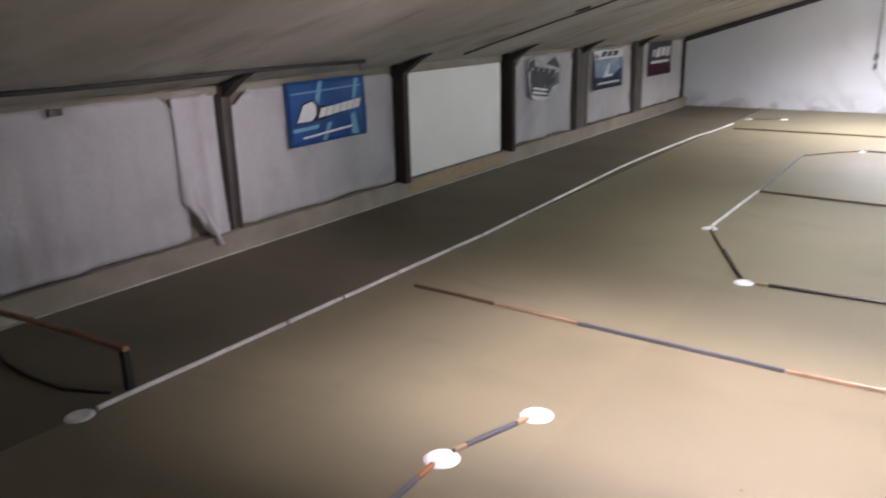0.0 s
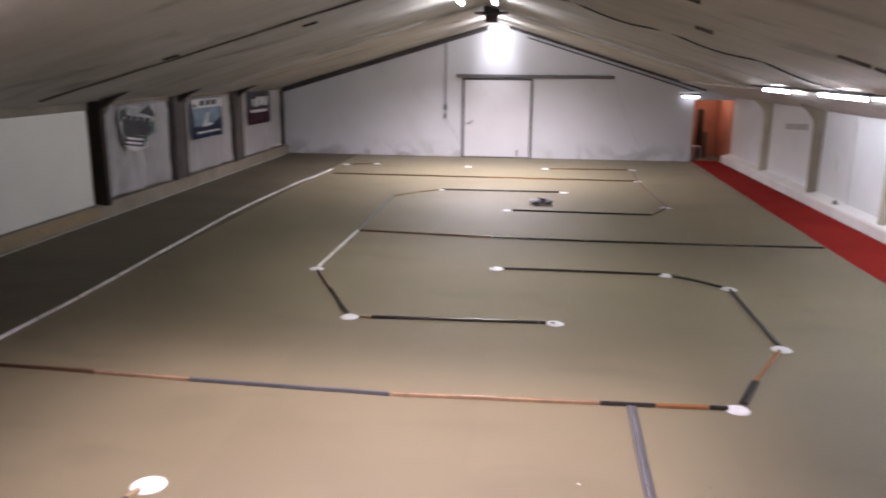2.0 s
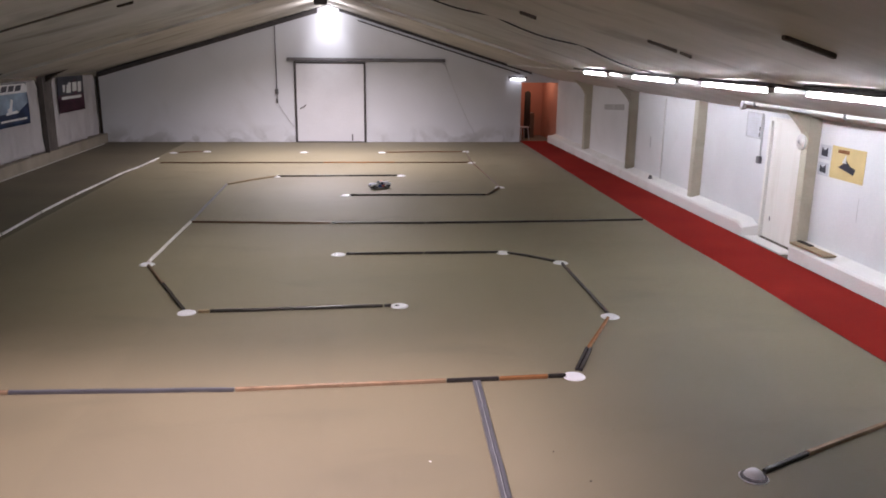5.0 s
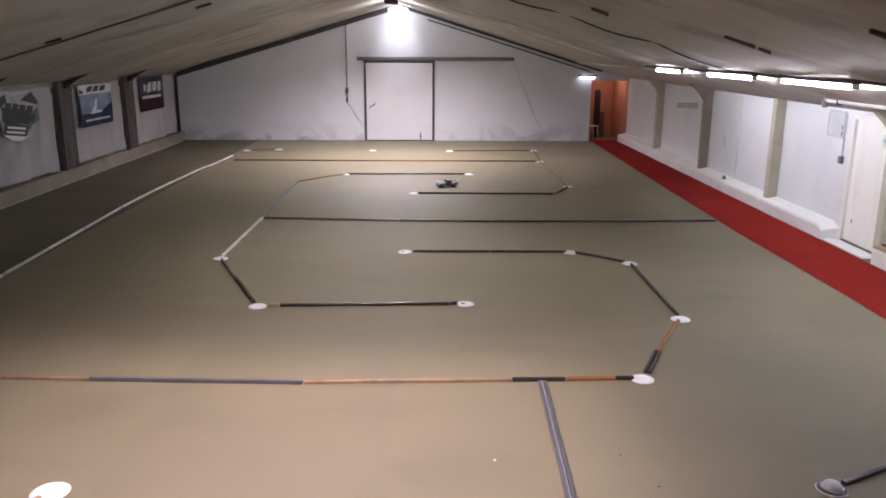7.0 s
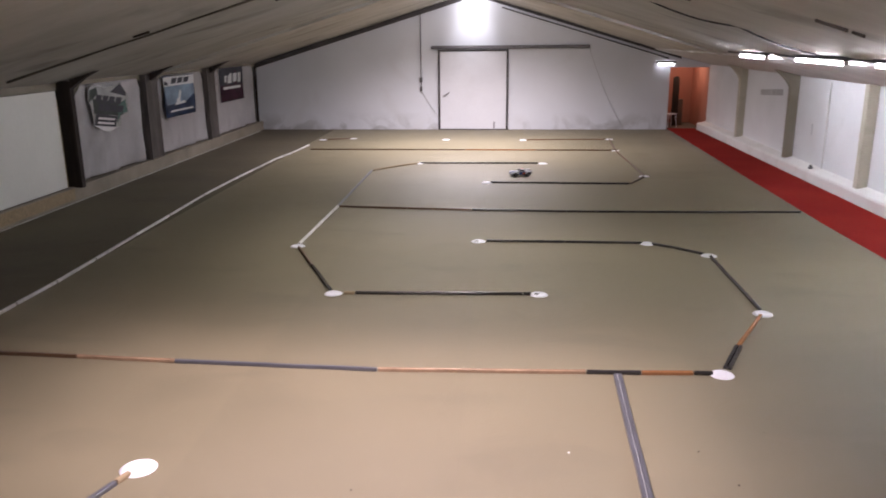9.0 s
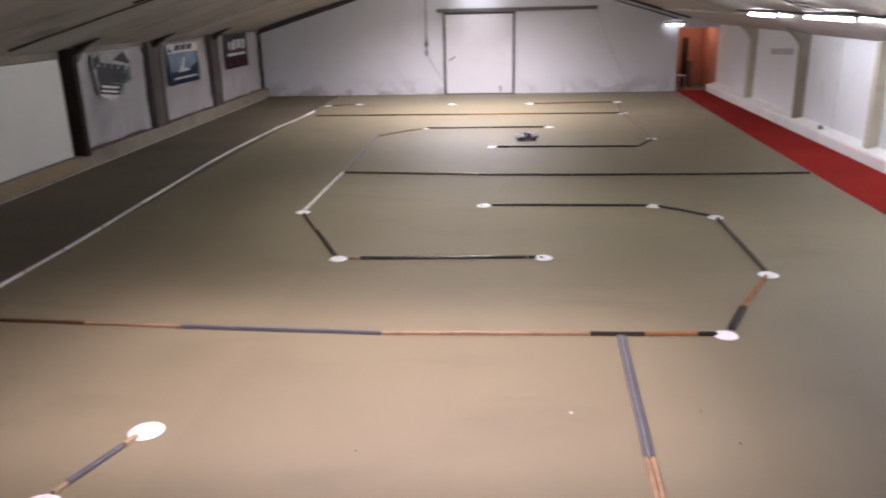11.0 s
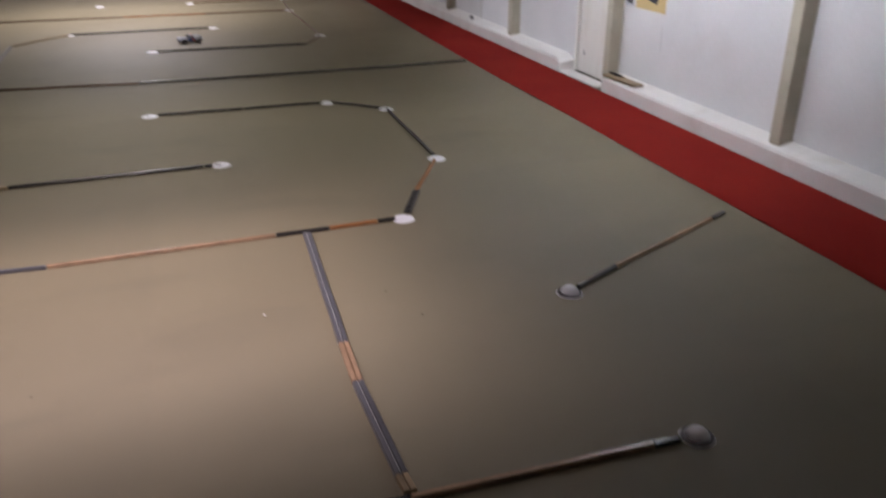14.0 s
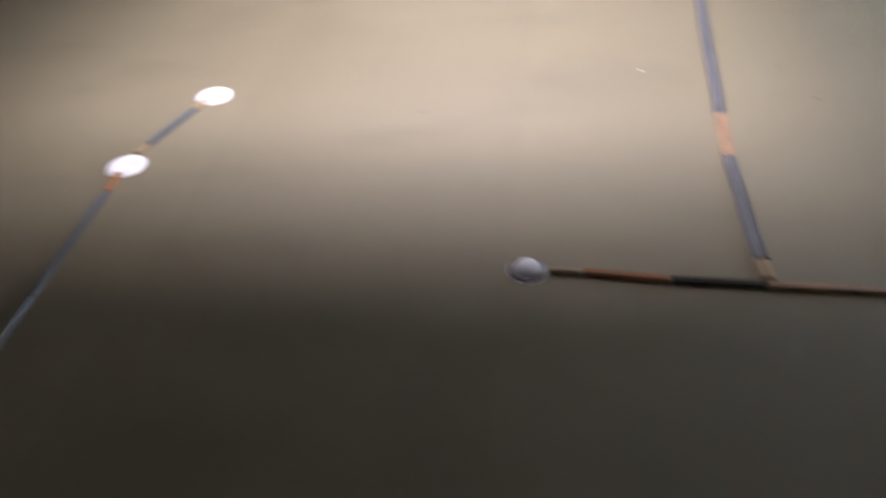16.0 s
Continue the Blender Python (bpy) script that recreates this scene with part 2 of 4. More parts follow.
M_TAPE = mat("white_tape", (0.78, 0.76, 0.70), 0.6, vary=0.15, size=4, stain=(0.36, 0.32, 0.26), stain_size=3, stain_amount=0.7)


# ---- mesh helpers ----
def mesh(name, bm, material, smooth=False):
    me = bpy.data.meshes.new(name)
    bmesh.ops.recalc_face_normals(bm, faces=bm.faces)
    bm.to_mesh(me)
    bm.free()
    me.materials.append(material)
    if smooth:
        me.polygons.foreach_set("use_smooth", [True] * len(me.polygons))
    return me


def thing(name, at, rz=0.0, label="", category="", group="", kind=""):
    ob = new(name)
    ob.matrix_basis = pose(*at, 0, 0, rz)
    ob.empty_display_size = 0.1
    return tagged(ob, label, category, group, kind)


def solid(name, bm, material, at=(0, 0, 0), rz=0.0, label="", category="", group="", kind="", smooth=False):
    ob = new(name, mesh(name, bm, material, smooth))
    ob.matrix_basis = pose(*at, 0, 0, rz)
    return tagged(ob, label, category, group, kind)


def part(name, bm, material, parent, label="", smooth=False):
    ob = new(name, mesh(name, bm, material, smooth))
    ob.parent = parent
    return tagged(ob, label)


def block(x0, x1, y0, y1, z0, z1, bevel=0.0, bm=None):
    """A box between two corners, with its edges taken off."""
    bm = bm or bmesh.new()
    vs = bmesh.ops.create_cube(bm, size=1)["verts"]
    for v in vs:
        v.co = ((x0 + x1) / 2 + v.co.x * (x1 - x0), (y0 + y1) / 2 + v.co.y * (y1 - y0), (z0 + z1) / 2 + v.co.z * (z1 - z0))
    if bevel:
        es = {e for v in vs for e in v.link_edges}
        bmesh.ops.bevel(bm, geom=list(es), offset=bevel, segments=2, affect="EDGES", profile=0.6)
    return bm


def prism(points, axis, a, b, bm=None):
    """An outline in the plane across the axis, drawn out from a to b along it."""
    bm = bm or bmesh.new()

    def put(p, d):
        return {"x": (d, p[0], p[1]), "y": (p[0], d, p[1]), "z": (p[0], p[1], d)}[axis]
    lo, hi = [bm.verts.new(put(p, a)) for p in points], [bm.verts.new(put(p, b)) for p in points]
    bm.faces.new(lo), bm.faces.new(hi[::-1])
    for i in range(len(points)):
        j = (i + 1) % len(points)
        bm.faces.new((lo[i], hi[i], hi[j], lo[j]))
    return bm


def rod(points, radius, sides=8, bm=None):
    """A round bar along a line of points."""
    bm = bm or bmesh.new()
    rings = []
    for i, p in enumerate(points):
        p = Vector(p)
        way = (Vector(points[min(i + 1, len(points) - 1)]) - Vector(points[max(i - 1, 0)])).normalized()
        side = way.cross(Vector((0, 0, 1)) if abs(way.z) < 0.9 else Vector((1, 0, 0))).normalized()
        up = side.cross(way)
        rings.append([bm.verts.new(p + radius * (math.cos(k * math.tau / sides) * side + math.sin(k * math.tau / sides) * up)) for k in range(sides)])
    for r, s in zip(rings, rings[1:]):
        for k in range(sides):
            bm.faces.new((r[k], r[(k + 1) % sides], s[(k + 1) % sides], s[k]))
    bm.faces.new(rings[0][::-1]), bm.faces.new(rings[-1])
    return bm


def lathe(profile, sides=28, bm=None):
    """A profile of (radius, height) turned round z."""
    bm = bm or bmesh.new()
    rings = []
    for r, h in profile:
        rings.append([bm.verts.new((0, 0, h))] if r == 0 else
                     [bm.verts.new((r * math.cos(k * math.tau / sides), r * math.sin(k * math.tau / sides), h)) for k in range(sides)])
    for a, b in zip(rings, rings[1:]):
        for k in range(sides):
            q = [a[k % len(a)], a[(k + 1) % len(a)], b[(k + 1) % len(b)], b[k % len(b)]]
            q = list(dict.fromkeys(q))
            if len(q) > 2:
                bm.faces.new(q)
    return bm


def sheet(nu, nv, place, thick=0.004):
    """A thin sheet: place(u, v) gives front points, thick its depth along -normal x."""
    bm = bmesh.new()
    front = [[bm.verts.new(place(i / nu, j / nv)) for j in range(nv + 1)] for i in range(nu + 1)]
    for i in range(nu):
        for j in range(nv):
            bm.faces.new((front[i][j], front[i + 1][j], front[i + 1][j + 1], front[i][j + 1]))
    bmesh.ops.solidify(bm, geom=list(bm.faces), thickness=thick)
    return bm


# ---- the hall ----
floor = solid("floor", block(-8.6, 7.6, SOUTH - 0.2, 29.6, -0.2, -0.012), M_SLAB, kind="structure", label="concrete floor under beige carpet strips")
seams = [-7.86, -5.36, -4.0, -1.94, 0.13, 2.20, 4.27, 5.80]
for a, b in zip(seams, seams[1:]):
    part("carpet_strip", block(a + 0.0003, b - 0.0003, SOUTH, NORTH - 0.02, -0.012, 0.0), M_LANE if a < -7 else M_CARPET, floor, "carpet of the outer lane, the light's fall-off put into its darker colour" if a < -7 else "")
solid("floor_line", block(-7.866, -7.815, 2.2, 26.5, 0.0, 0.004), M_TAPE, kind="structure", label="worn white line along the kerb")


def runner_place(u, v):
    y = SOUTH + 0.1 + u * (NORTH + 0.3 - SOUTH - 0.1)
    left = 5.78 + 0.035 * noise.noise((y * 0.35, 0, 3)) + (0.25 * max(0, (y - 15) / 12))
    return (left + v * (6.95 - left), y, 0.006 + 0.002 * noise.noise((y * 1.5, v * 3, 0)))


solid("red_carpet", sheet(90, 6, runner_place, 0.006), M_RED, label="long red carpet runner laid beside the white wall", category="carpet")

# end wall with the sliding door's opening and a doorway at its corner
DL, DR, DT = -1.70, 0.58, 2.60
end = [
    prism([(WEST - 0.3, 0), (DL, 0), (DL, roof(DL)), (WEST - 0.3, roof(WEST - 0.3))], "y", NORTH, NORTH + 0.25),
    prism([(DR, 0), (5.97, 0), (5.97, roof(5.97)), (DR, roof(DR))], "y", NORTH, NORTH + 0.25),
    prism([(DL, DT), (DR, DT), (DR, roof(DR)), (RIDGE_X, RIDGE_Z), (DL, roof(DL))], "y", NORTH, NORTH + 0.25),
    prism([(5.97, 2.04), (EAST, 2.04), (EAST, roof(EAST)), (5.97, roof(5.97))], "y", NORTH, NORTH + 0.25),
]
bm = bmesh.new()
for piece in end:
    me = bpy.data.meshes.new("piece")
    piece.to_mesh(me)
    bm.from_mesh(me)
    piece.free()
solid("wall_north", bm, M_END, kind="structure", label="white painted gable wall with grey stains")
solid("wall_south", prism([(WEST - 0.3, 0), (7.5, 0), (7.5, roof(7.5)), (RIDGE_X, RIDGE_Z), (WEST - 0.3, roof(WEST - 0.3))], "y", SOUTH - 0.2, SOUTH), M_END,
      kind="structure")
solid("wall_west", block(WEST - 0.3, WEST - 0.02, SOUTH, NORTH, 0, roof(WEST - 0.02)), M_KERB, kind="structure")
DY0, DY1, DH = 11.42, 12.58, 2.06
bm = block(EAST, EAST + 0.25, SOUTH, DY0, 0, roof(EAST) + 0.05)
block(EAST, EAST + 0.25, DY1, NORTH, 0, roof(EAST) + 0.05, 0, bm)
block(EAST, EAST + 0.25, DY0, DY1, DH, roof(EAST) + 0.02, 0, bm)
solid("wall_east", bm, M_WHITE, kind="structure", label="rough whitewashed side wall")


def ceiling_half(x0, x1, name):
    def place(u, v):
        x, y = x0 + u * (x1 - x0), SOUTH - 0.2 + v * (NORTH + 0.25 - SOUTH + 0.2)
        sag = 0.02 * noise.noise((x * 0.3, y * 0.9, 7)) + 0.003 * noise.noise((x * 0.9, y * 2.6, 2))
        edge = min(1.0, u * 8, (1 - u) * 8)
        return (x, y, roof(x) + 0.02 + sag * edge)
    bm = bmesh.new()
    nu, nv = 34, 200
    g = [[bm.verts.new(place(i / nu, j / nv)) for j in range(nv + 1)] for i in range(nu + 1)]
    t = [[bm.verts.new(v.co + Vector((0, 0, 0.12))) for v in (g[i][0], g[i][-1])] for i in (0, -1)]
    for i in range(nu):
        for j in range(nv):
            bm.faces.new((g[i][j], g[i + 1][j], g[i + 1][j + 1], g[i][j + 1]))
    bm.faces.new((t[0][0], t[1][0], t[1][1], t[0][1]))
    solid(name, bm, M_CEIL, kind="structure", label="stained grey-brown sloping ceiling boards", smooth=True)


ceiling_half(WEST - 0.3, RIDGE_X, "ceiling_west")
ceiling_half(RIDGE_X, 7.5, "ceiling_east")
for y0, y1 in zip((SOUTH,) + BAYS, BAYS + (NORTH,)):
    bm = prism([(5.42, roof(5.42) - 0.022), (EAST, roof(EAST) - 0.022), (EAST, roof(EAST) + 0.06), (5.42, roof(5.42) + 0.06)], "y", y0 + 0.004, y1 - 0.004)
    solid("soffit", bm, M_SOFFIT, kind="structure", label="pale painted boards under the eaves beyond the lamps")
solid("kerb", block(WEST, -7.87, SOUTH, NORTH, 0, 0.29, 0.015), M_KERB, kind="structure", label="low concrete kerb along the wall")

# ledge along the east wall, broken at the door
for a, b in ((SOUTH, 11.12), (12.62, NORTH)):
    bm = bmesh.new()
    n = max(2, int((b - a) / 0.2))
    rows = []
    for i in range(n + 1):
        y = a + (b - a) * i / n
        w = 0.012 * noise.noise((y * 0.8, 1, 1))
        k = 1 if a < 0 else min(1.0, 0.7 + 0.3 * math.sqrt(max(0.0, (y - 12.62) / 0.2)))
        rows.append([bm.verts.new(p) for p in ((6.97 + w, y, 0), (6.965 + w, y, 0.20 * k), (6.99 + w, y, (0.235 + w) * k), (7.1, y, (0.25 + w) * k), (EAST, y, 0.285 * k), (EAST, y, 0))])
    for r, s in zip(rows, rows[1:]):
        for q in range(6):
            bm.faces.new((r[q], r[(q + 1) % 6], s[(q + 1) % 6], s[q]))
    bm.faces.new(rows[0]), bm.faces.new(rows[-1][::-1])
    solid("ledge", bm, M_LEDGE, kind="structure", label="worn whitewashed concrete ledge at the wall foot")

# columns of the portal frames with their knees under the roof
for y in EAST_BAYS:
    c = thing("column", (0, y, 0), kind="structure", label="cream concrete column with a flared knee" if y != 15.12 else "plain cream concrete column")
    w = 0.085
    tone = M_KERB if y == 19.02 else M_CREAM
    part("shaft", block(7.06, EAST + 0.01, -w, w, 0.2, roof(7.15) - 0.02, 0.014), tone, c)
    if y != 15.12:
        part("knee", prism([(7.07, roof(7.07) - 0.02), (7.07, roof(7.07) - 0.36), (7.0, roof(7.0) - 0.25), (6.90, roof(6.9) - 0.16), (6.70, roof(6.7) - 0.02)], "y", -w + 0.01, w - 0.01), tone, c)
for y in BAYS:
    wrapped = y > 18 or y == 7.17
    back = {11.1: -0.23, 14.95: -0.30}.get(y, -0.02)
    c = thing("column", (0, y + back, 0), kind="structure", label="timber post wrapped in grey tarp" if wrapped else "dark brown timber post with a knee brace")
    front = -7.86 if y > 18 else -7.93 if wrapped else -7.72
    a, b = {18.85: (-0.74, -0.08), 22.75: (-0.76, -0.10), 7.17: (-0.06, 0.08)}.get(y, (-0.07, 0.07))
    if wrapped:
        bm = bmesh.new()
        n, rows = 12, []
        for i in range(n + 1):
            u = i / n
            dent = 0.09 * math.sin(math.pi * u) + 0.02 * math.sin(9 * u + y)
            rows.append([bm.verts.new((x, a + (b - a) * u, z)) for x, z in ((WEST - 0.02, 0.27), (front - dent, 0.27), (front - dent * 0.7, 1.2), (front - dent * 0.5, roof(front) - 0.03), (WEST - 0.02, roof(front) - 0.03))])
        for p, q in zip(rows, rows[1:]):
            for k in range(5):
                bm.faces.new((p[k], p[(k + 1) % 5], q[(k + 1) % 5], q[k]))
        bm.faces.new(rows[0]), bm.faces.new(rows[-1][::-1])
        part("shaft", bm, M_WRAP, c)
    else:
        part("shaft", block(WEST - 0.02, front, a, b, 0.27, roof(front) - 0.03, 0.015), M_DARKPOST, c)
    m = (a + b) / 2
    part("knee", prism([(front, roof(front)), (front, roof(front) - 0.17), (front + 0.30, roof(front + 0.3) - 0.05), (front + 0.55, roof(front + 0.55))], "y", m - 0.075, m + 0.075), M_DARKPOST, c)

# shallow rafter across both slopes, where the brighter end of the ceiling begins
for x0, x1 in ((-7.9, RIDGE_X), (RIDGE_X, 5.4)):
    bm = bmesh.new()
    rows = []
    for x in np.linspace(x0, x1, 30):
        y, d = 18.85 + 0.05 * noise.noise((x * 0.7, 2, 0)), 0.045 + 0.012 * noise.noise((x * 1.7, 5, 0))
        rows.append([bm.verts.new(p) for p in ((x, y - 0.03, roof(x) + 0.02), (x, y - 0.02, roof(x) - d), (x, y + 0.02, roof(x) - d), (x, y + 0.03, roof(x) + 0.02))])
    for p, q in zip(rows, rows[1:]):
        for k in range(4):
            bm.faces.new((p[k], p[(k + 1) % 4], q[(k + 1) % 4], q[k]))
    bm.faces.new(rows[0]), bm.faces.new(rows[-1][::-1])
    solid("rafter", bm, M_CEIL, kind="structure", label="shallow painted rafter across the sloping ceiling")

# ---- far end: sliding door, trims, cables, ridge unit, doorway ----
d = thing("door_1", (0, NORTH, 0), kind="structure", label="pale grey sliding door hung on a steel rail")
part("leaf", block(-1.66, 0.57, -0.07, -0.02, 0.03, 2.60, 0.006), M_DOOR, d)
for x0, x1, z0, z1, nm in ((-1.73, -1.66, 0.0, 2.66, "edge_strip"), (0.57, 0.635, 0.0, 2.66, "edge_strip"), (-1.66, 0.57, 2.60, 2.655, "edge_strip"), (-1.66, 0.57, 0.0, 0.03, "edge_strip")):
    part(nm, block(x0, x1, -0.085, -0.015, z0, z1, 0.008), M_TRIM, d, "dark steel edging")
part("rail", block(-1.95, 3.31, -0.10, 0.0, 2.68, 2.79, 0.012), M_STEEL, d, "long steel sliding rail")
part("handle", rod([(-1.55, -0.075, 1.12), (-1.55, -0.12, 1.14), (-1.42, -0.12, 1.20), (-1.36, -0.12, 1.26)], 0.016), M_STEEL, d, "bent steel latch")
part("bolt", block(0.15, 0.19, -0.09, -0.07, 0.06, 0.27, 0.004), M_TRIM, d)

# dark boards along the gable
for x0, x1, dz in ((WEST, RIDGE_X - 0.35, 0.15), (RIDGE_X + 0.35, 6.3, 0.09)):
    bm = prism([(x0, roof(x0) - 0.005), (x1, roof(x1) - 0.005), (x1, roof(x1) - dz), (x0, roof(x0) - dz)], "y", NORTH - 0.06, NORTH)
    solid("gable_trim", bm, M_TRIM, kind="structure", label="dark board along the gable edge")
x0, x1 = 0.4, 5.9
solid("gable_pipe", rod([(x0, NORTH - 0.04, roof(x0) - 0.18), (x1, NORTH - 0.04, roof(x1) - 0.18)], 0.02), M_TRIM, kind="structure", label="thin dark pipe under the gable board")
solid("corner_trim", block(WEST + 0.02, WEST + 0.10, NORTH - 0.07, NORTH, 0.28, 2.2, 0.01), M_DARKPOST, kind="structure", label="dark corner batten")

c = thing("conduit", (-2.31, NORTH, 0), label="grey conduit with a switch box on the gable wall", category="conduit")
part("pipe", rod([(0, -0.03, 3.88), (0, -0.03, 1.72)], 0.017), M_STEEL, c)
part("switch_box", block(-0.05, 0.05, -0.08, 0, 1.60, 1.76, 0.01), M_STEEL, c)
part("plug", block(-0.03, 0.03, -0.08, -0.01, 1.30, 1.46, 0.01), M_TRIM, c)
part("lower_pipe", rod([(0, -0.03, 1.60), (0.01, -0.03, 1.42)], 0.015), M_TRIM, c)


def hang(a, b, sag, n=14):
    return [(a[0] + (b[0] - a[0]) * i / n, a[1] + (b[1] - a[1]) * i / n, a[2] + (b[2] - a[2]) * i / n - sag * 4 * (i / n) * (1 - i / n)) for i in range(n + 1)]


M_GREYCABLE = mat("grey_cable", (0.56, 0.56, 0.58), 0.6, vary=0.1)
solid("cable", rod(hang((-2.29, NORTH - 0.03, 1.3), (-1.30, NORTH - 0.05, 0.02), 0.12), 0.009, 6), M_GREYCABLE, label="thin grey cable hanging down the gable wall", category="cable")
solid("cable", rod(hang((3.30, NORTH - 0.03, 2.68), (4.55, NORTH - 0.05, 0.03), 0.22), 0.008, 6), M_GREYCABLE, label="thin grey cable drooping from the door rail", category="cable")
u = thing("ridge_unit", (-0.47, 20.0, 4.10), label="dark metal fan unit hanging under the ridge", category="fan unit")
part("motor", block(-0.16, 0.16, -0.16, 0.16, 0.0, 0.17, 0.03), M_TRIM, u)
part("shade", block(-0.40, 0.40, -0.22, 0.22, 0.19, 0.235, 0.015), M_TRIM, u)
part("stem", block(-0.20, 0.20, -0.14, 0.14, 0.235, 0.40, 0.02), M_TRIM, u)
part("collar", block(-0.22, 0.22, -0.18, 0.18, 0.165, 0.195, 0.005), M_TRIM, u)


# Unseen hood and flaps, added to shape the near light's pool.
f = thing("floodlight", (-0.5, 5.7, 3.70), label="unseen floodlight under the ridge, hood and flaps added to shape its beam", category="floodlight")
for y0, y1, z0 in ((-0.20, -0.185, -0.015), (0.185, 0.20, 0.10)):
    part("beam_flap", block(-0.55, 0.55, y0, y1, z0, 0.62, 0.003), M_TRIM, f)
# The west side keeps a slot that lets light reach the tarps.
for x0, x1, z0, z1 in ((-0.33, -0.315, 0.075, 0.25), (-0.33, -0.315, 0.355, 0.62), (0.315, 0.33, 0.0, 0.62)):
    part("beam_flap", block(x0, x1, -0.185, 0.185, z0, z1, 0.003), M_TRIM, f)
part("beam_flap", block(-0.33, -0.315, -0.185, 0.0, 0.25, 0.355, 0.003), M_TRIM, f)
part("hood", block(-0.55, 0.55, -0.20, 0.20, 0.62, 0.66, 0.01), M_TRIM, f)
for x in (-0.4, 0.4):
    part("chain", rod([(x, 0, 0.66), (x, 0, roof(-0.5 + x) - 3.68)], 0.012, 6), M_STEEL, f)


def tube_lamp(at, length, material, along="y", label="", group="", lean=0.0):
    """A fluorescent fitting under a slope: housing, tube and end caps; z is the fitting's top."""
    t = thing("fluorescent_lamp", at, 0 if along == "y" else 90, label=label, category="lamp", group=group)
    k = length / 2
    bm = prism([(-0.045, 0.0), (0.045, 0.0), (0.05, -0.045), (0.04, -0.055), (-0.04, -0.055), (-0.05, -0.045)], "y", -k, k)
    part("housing", bm, M_TRIM, t, "dark steel back")
    part("tube", rod([(-0.0, -k + 0.06, -0.092), (0.0, k - 0.06, -0.088)], 0.026, 12), material, t, "lit white tube", True)
    # Added lip under the far tubes, keeps their light off the floor.
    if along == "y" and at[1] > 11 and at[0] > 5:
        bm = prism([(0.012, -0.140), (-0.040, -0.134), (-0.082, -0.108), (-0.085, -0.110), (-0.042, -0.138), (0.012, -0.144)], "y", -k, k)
        part("floor_shield", bm, M_HOUSING, t, "curved pale lip added under the tube to keep light off the floor")
    for s in (-1, 1):
        part("end_cap", block(-0.035, 0.035, s * (k - 0.03) - 0.03, s * (k - 0.03) + 0.03, -0.116, -0.04, 0.012), M_HOUSING, t)
    return t


# The nearest tube, y 4.5, is unseen and added to light the near wall.
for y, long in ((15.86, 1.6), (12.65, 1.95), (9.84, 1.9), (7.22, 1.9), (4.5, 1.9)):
    tube_lamp((5.2, y, roof(5.2) + 0.028), long, M_FILLTUBE if y < 5 else M_TUBE, label="lit fluorescent tube under the sloping ceiling", group="tubes along the side wall")
tube_lamp((5.80, NORTH - 0.12, 2.24), 0.62, M_DIMTUBE, "x", "short lit fluorescent tube over the corner doorway")
for x in (-0.88, -0.22):
    tube_lamp((x, 15.6, 4.33), 1.3, M_RIDGETUBE, label="lit fluorescent tube under the ridge", group="ridge tubes")

# small orange room behind the corner doorway
bm = block(5.97, EAST + 0.25, 29.3, 29.5, 0, 2.4)
block(5.77, 5.97, NORTH + 0.25, 29.5, 0, 2.4, 0, bm)
block(EAST, EAST + 0.25, NORTH, 29.3, 0, 2.4, 0, bm)
solid("wall_room", bm, M_ORANGE_WALL, kind="structure", label="orange painted walls of a small back room")
solid("ceiling_room", block(5.77, EAST + 0.25, NORTH + 0.25, 29.5, 2.4, 2.5), M_ORANGE_WALL, kind="structure")
lamp("room_light", "POINT", (6.55, 28.0, 2.2), 18, (1.0, 0.85, 0.7), 0.08)
st = thing("stool", (6.22, 27.75, 0.0), 20, "white plastic stool in the orange room", "stool")
part("seat", block(-0.17, 0.17, -0.17, 0.17, 0.44, 0.47, 0.01), M_PLATE, st)
for sx in (-1, 1):
    for sy in (-1, 1):
        part("leg", rod([(sx * 0.17, sy * 0.17, 0.0), (sx * 0.13, sy * 0.13, 0.445)], 0.017), M_PLATE, st)
solid("plank", prism([(-0.11, 0.0), (0.11, 0.0), (0.11, 1.62), (0.04, 1.7), (-0.11, 1.66)], "y", -0.02, 0.02), M_DARKPOST, (6.47, 28.25, 0), 12,
      label="dark board standing upright in the orange room", category="board")
solid("toolbox", block(-0.16, 0.16, -0.2, 0.2, 0, 0.9, 0.03), M_BROWN, (6.62, 28.6, 0), label="dark brown crate in the orange room", category="crate")

# ---- west side: tarps, white board, banners, cable, gate ----


def tarp(y0, y1, z0, z1, x, seed, label, folds=0.03, lean=0.0, cut=0.30):
    """A sheet hung from the eaves, loose at its foot, with vertical folds and clipped upper corners."""
    def place(u, v):
        y = y0 + u * (y1 - y0)
        z = z0 + v * (z1 - z0) + (1 - v) * 0.03 * noise.noise((y * 1.3, seed, 0))
        near = min(u, 1 - u) * (y1 - y0)
        if v > 0.9 and near < cut:
            z -= (cut - near) * (v - 0.9) * 10
        amp = folds * (0.35 + 0.9 * (1 - v))
        wave = noise.noise((y * 2.1, seed * 3.1, z * 0.25)) + 0.55 * noise.noise((y * 5.0, seed * 1.7, z * 0.5)) + 0.3 * math.sin(y * 4.1 + seed + 0.8 * z) * (1 - v) + 0.35 * noise.noise((y * 1.2, seed, z * 2.2))
        curl = 0.15 * max(0, 1 - near / 0.25) * (1 - 0.4 * v)
        return (x + amp * wave + lean * (1 - v) - 0.6 * curl, y, z)
    return solid("tarp", sheet(56, 34, place, 0.004), M_TARP, label=label, category="tarp", group="wall tarps", smooth=True)


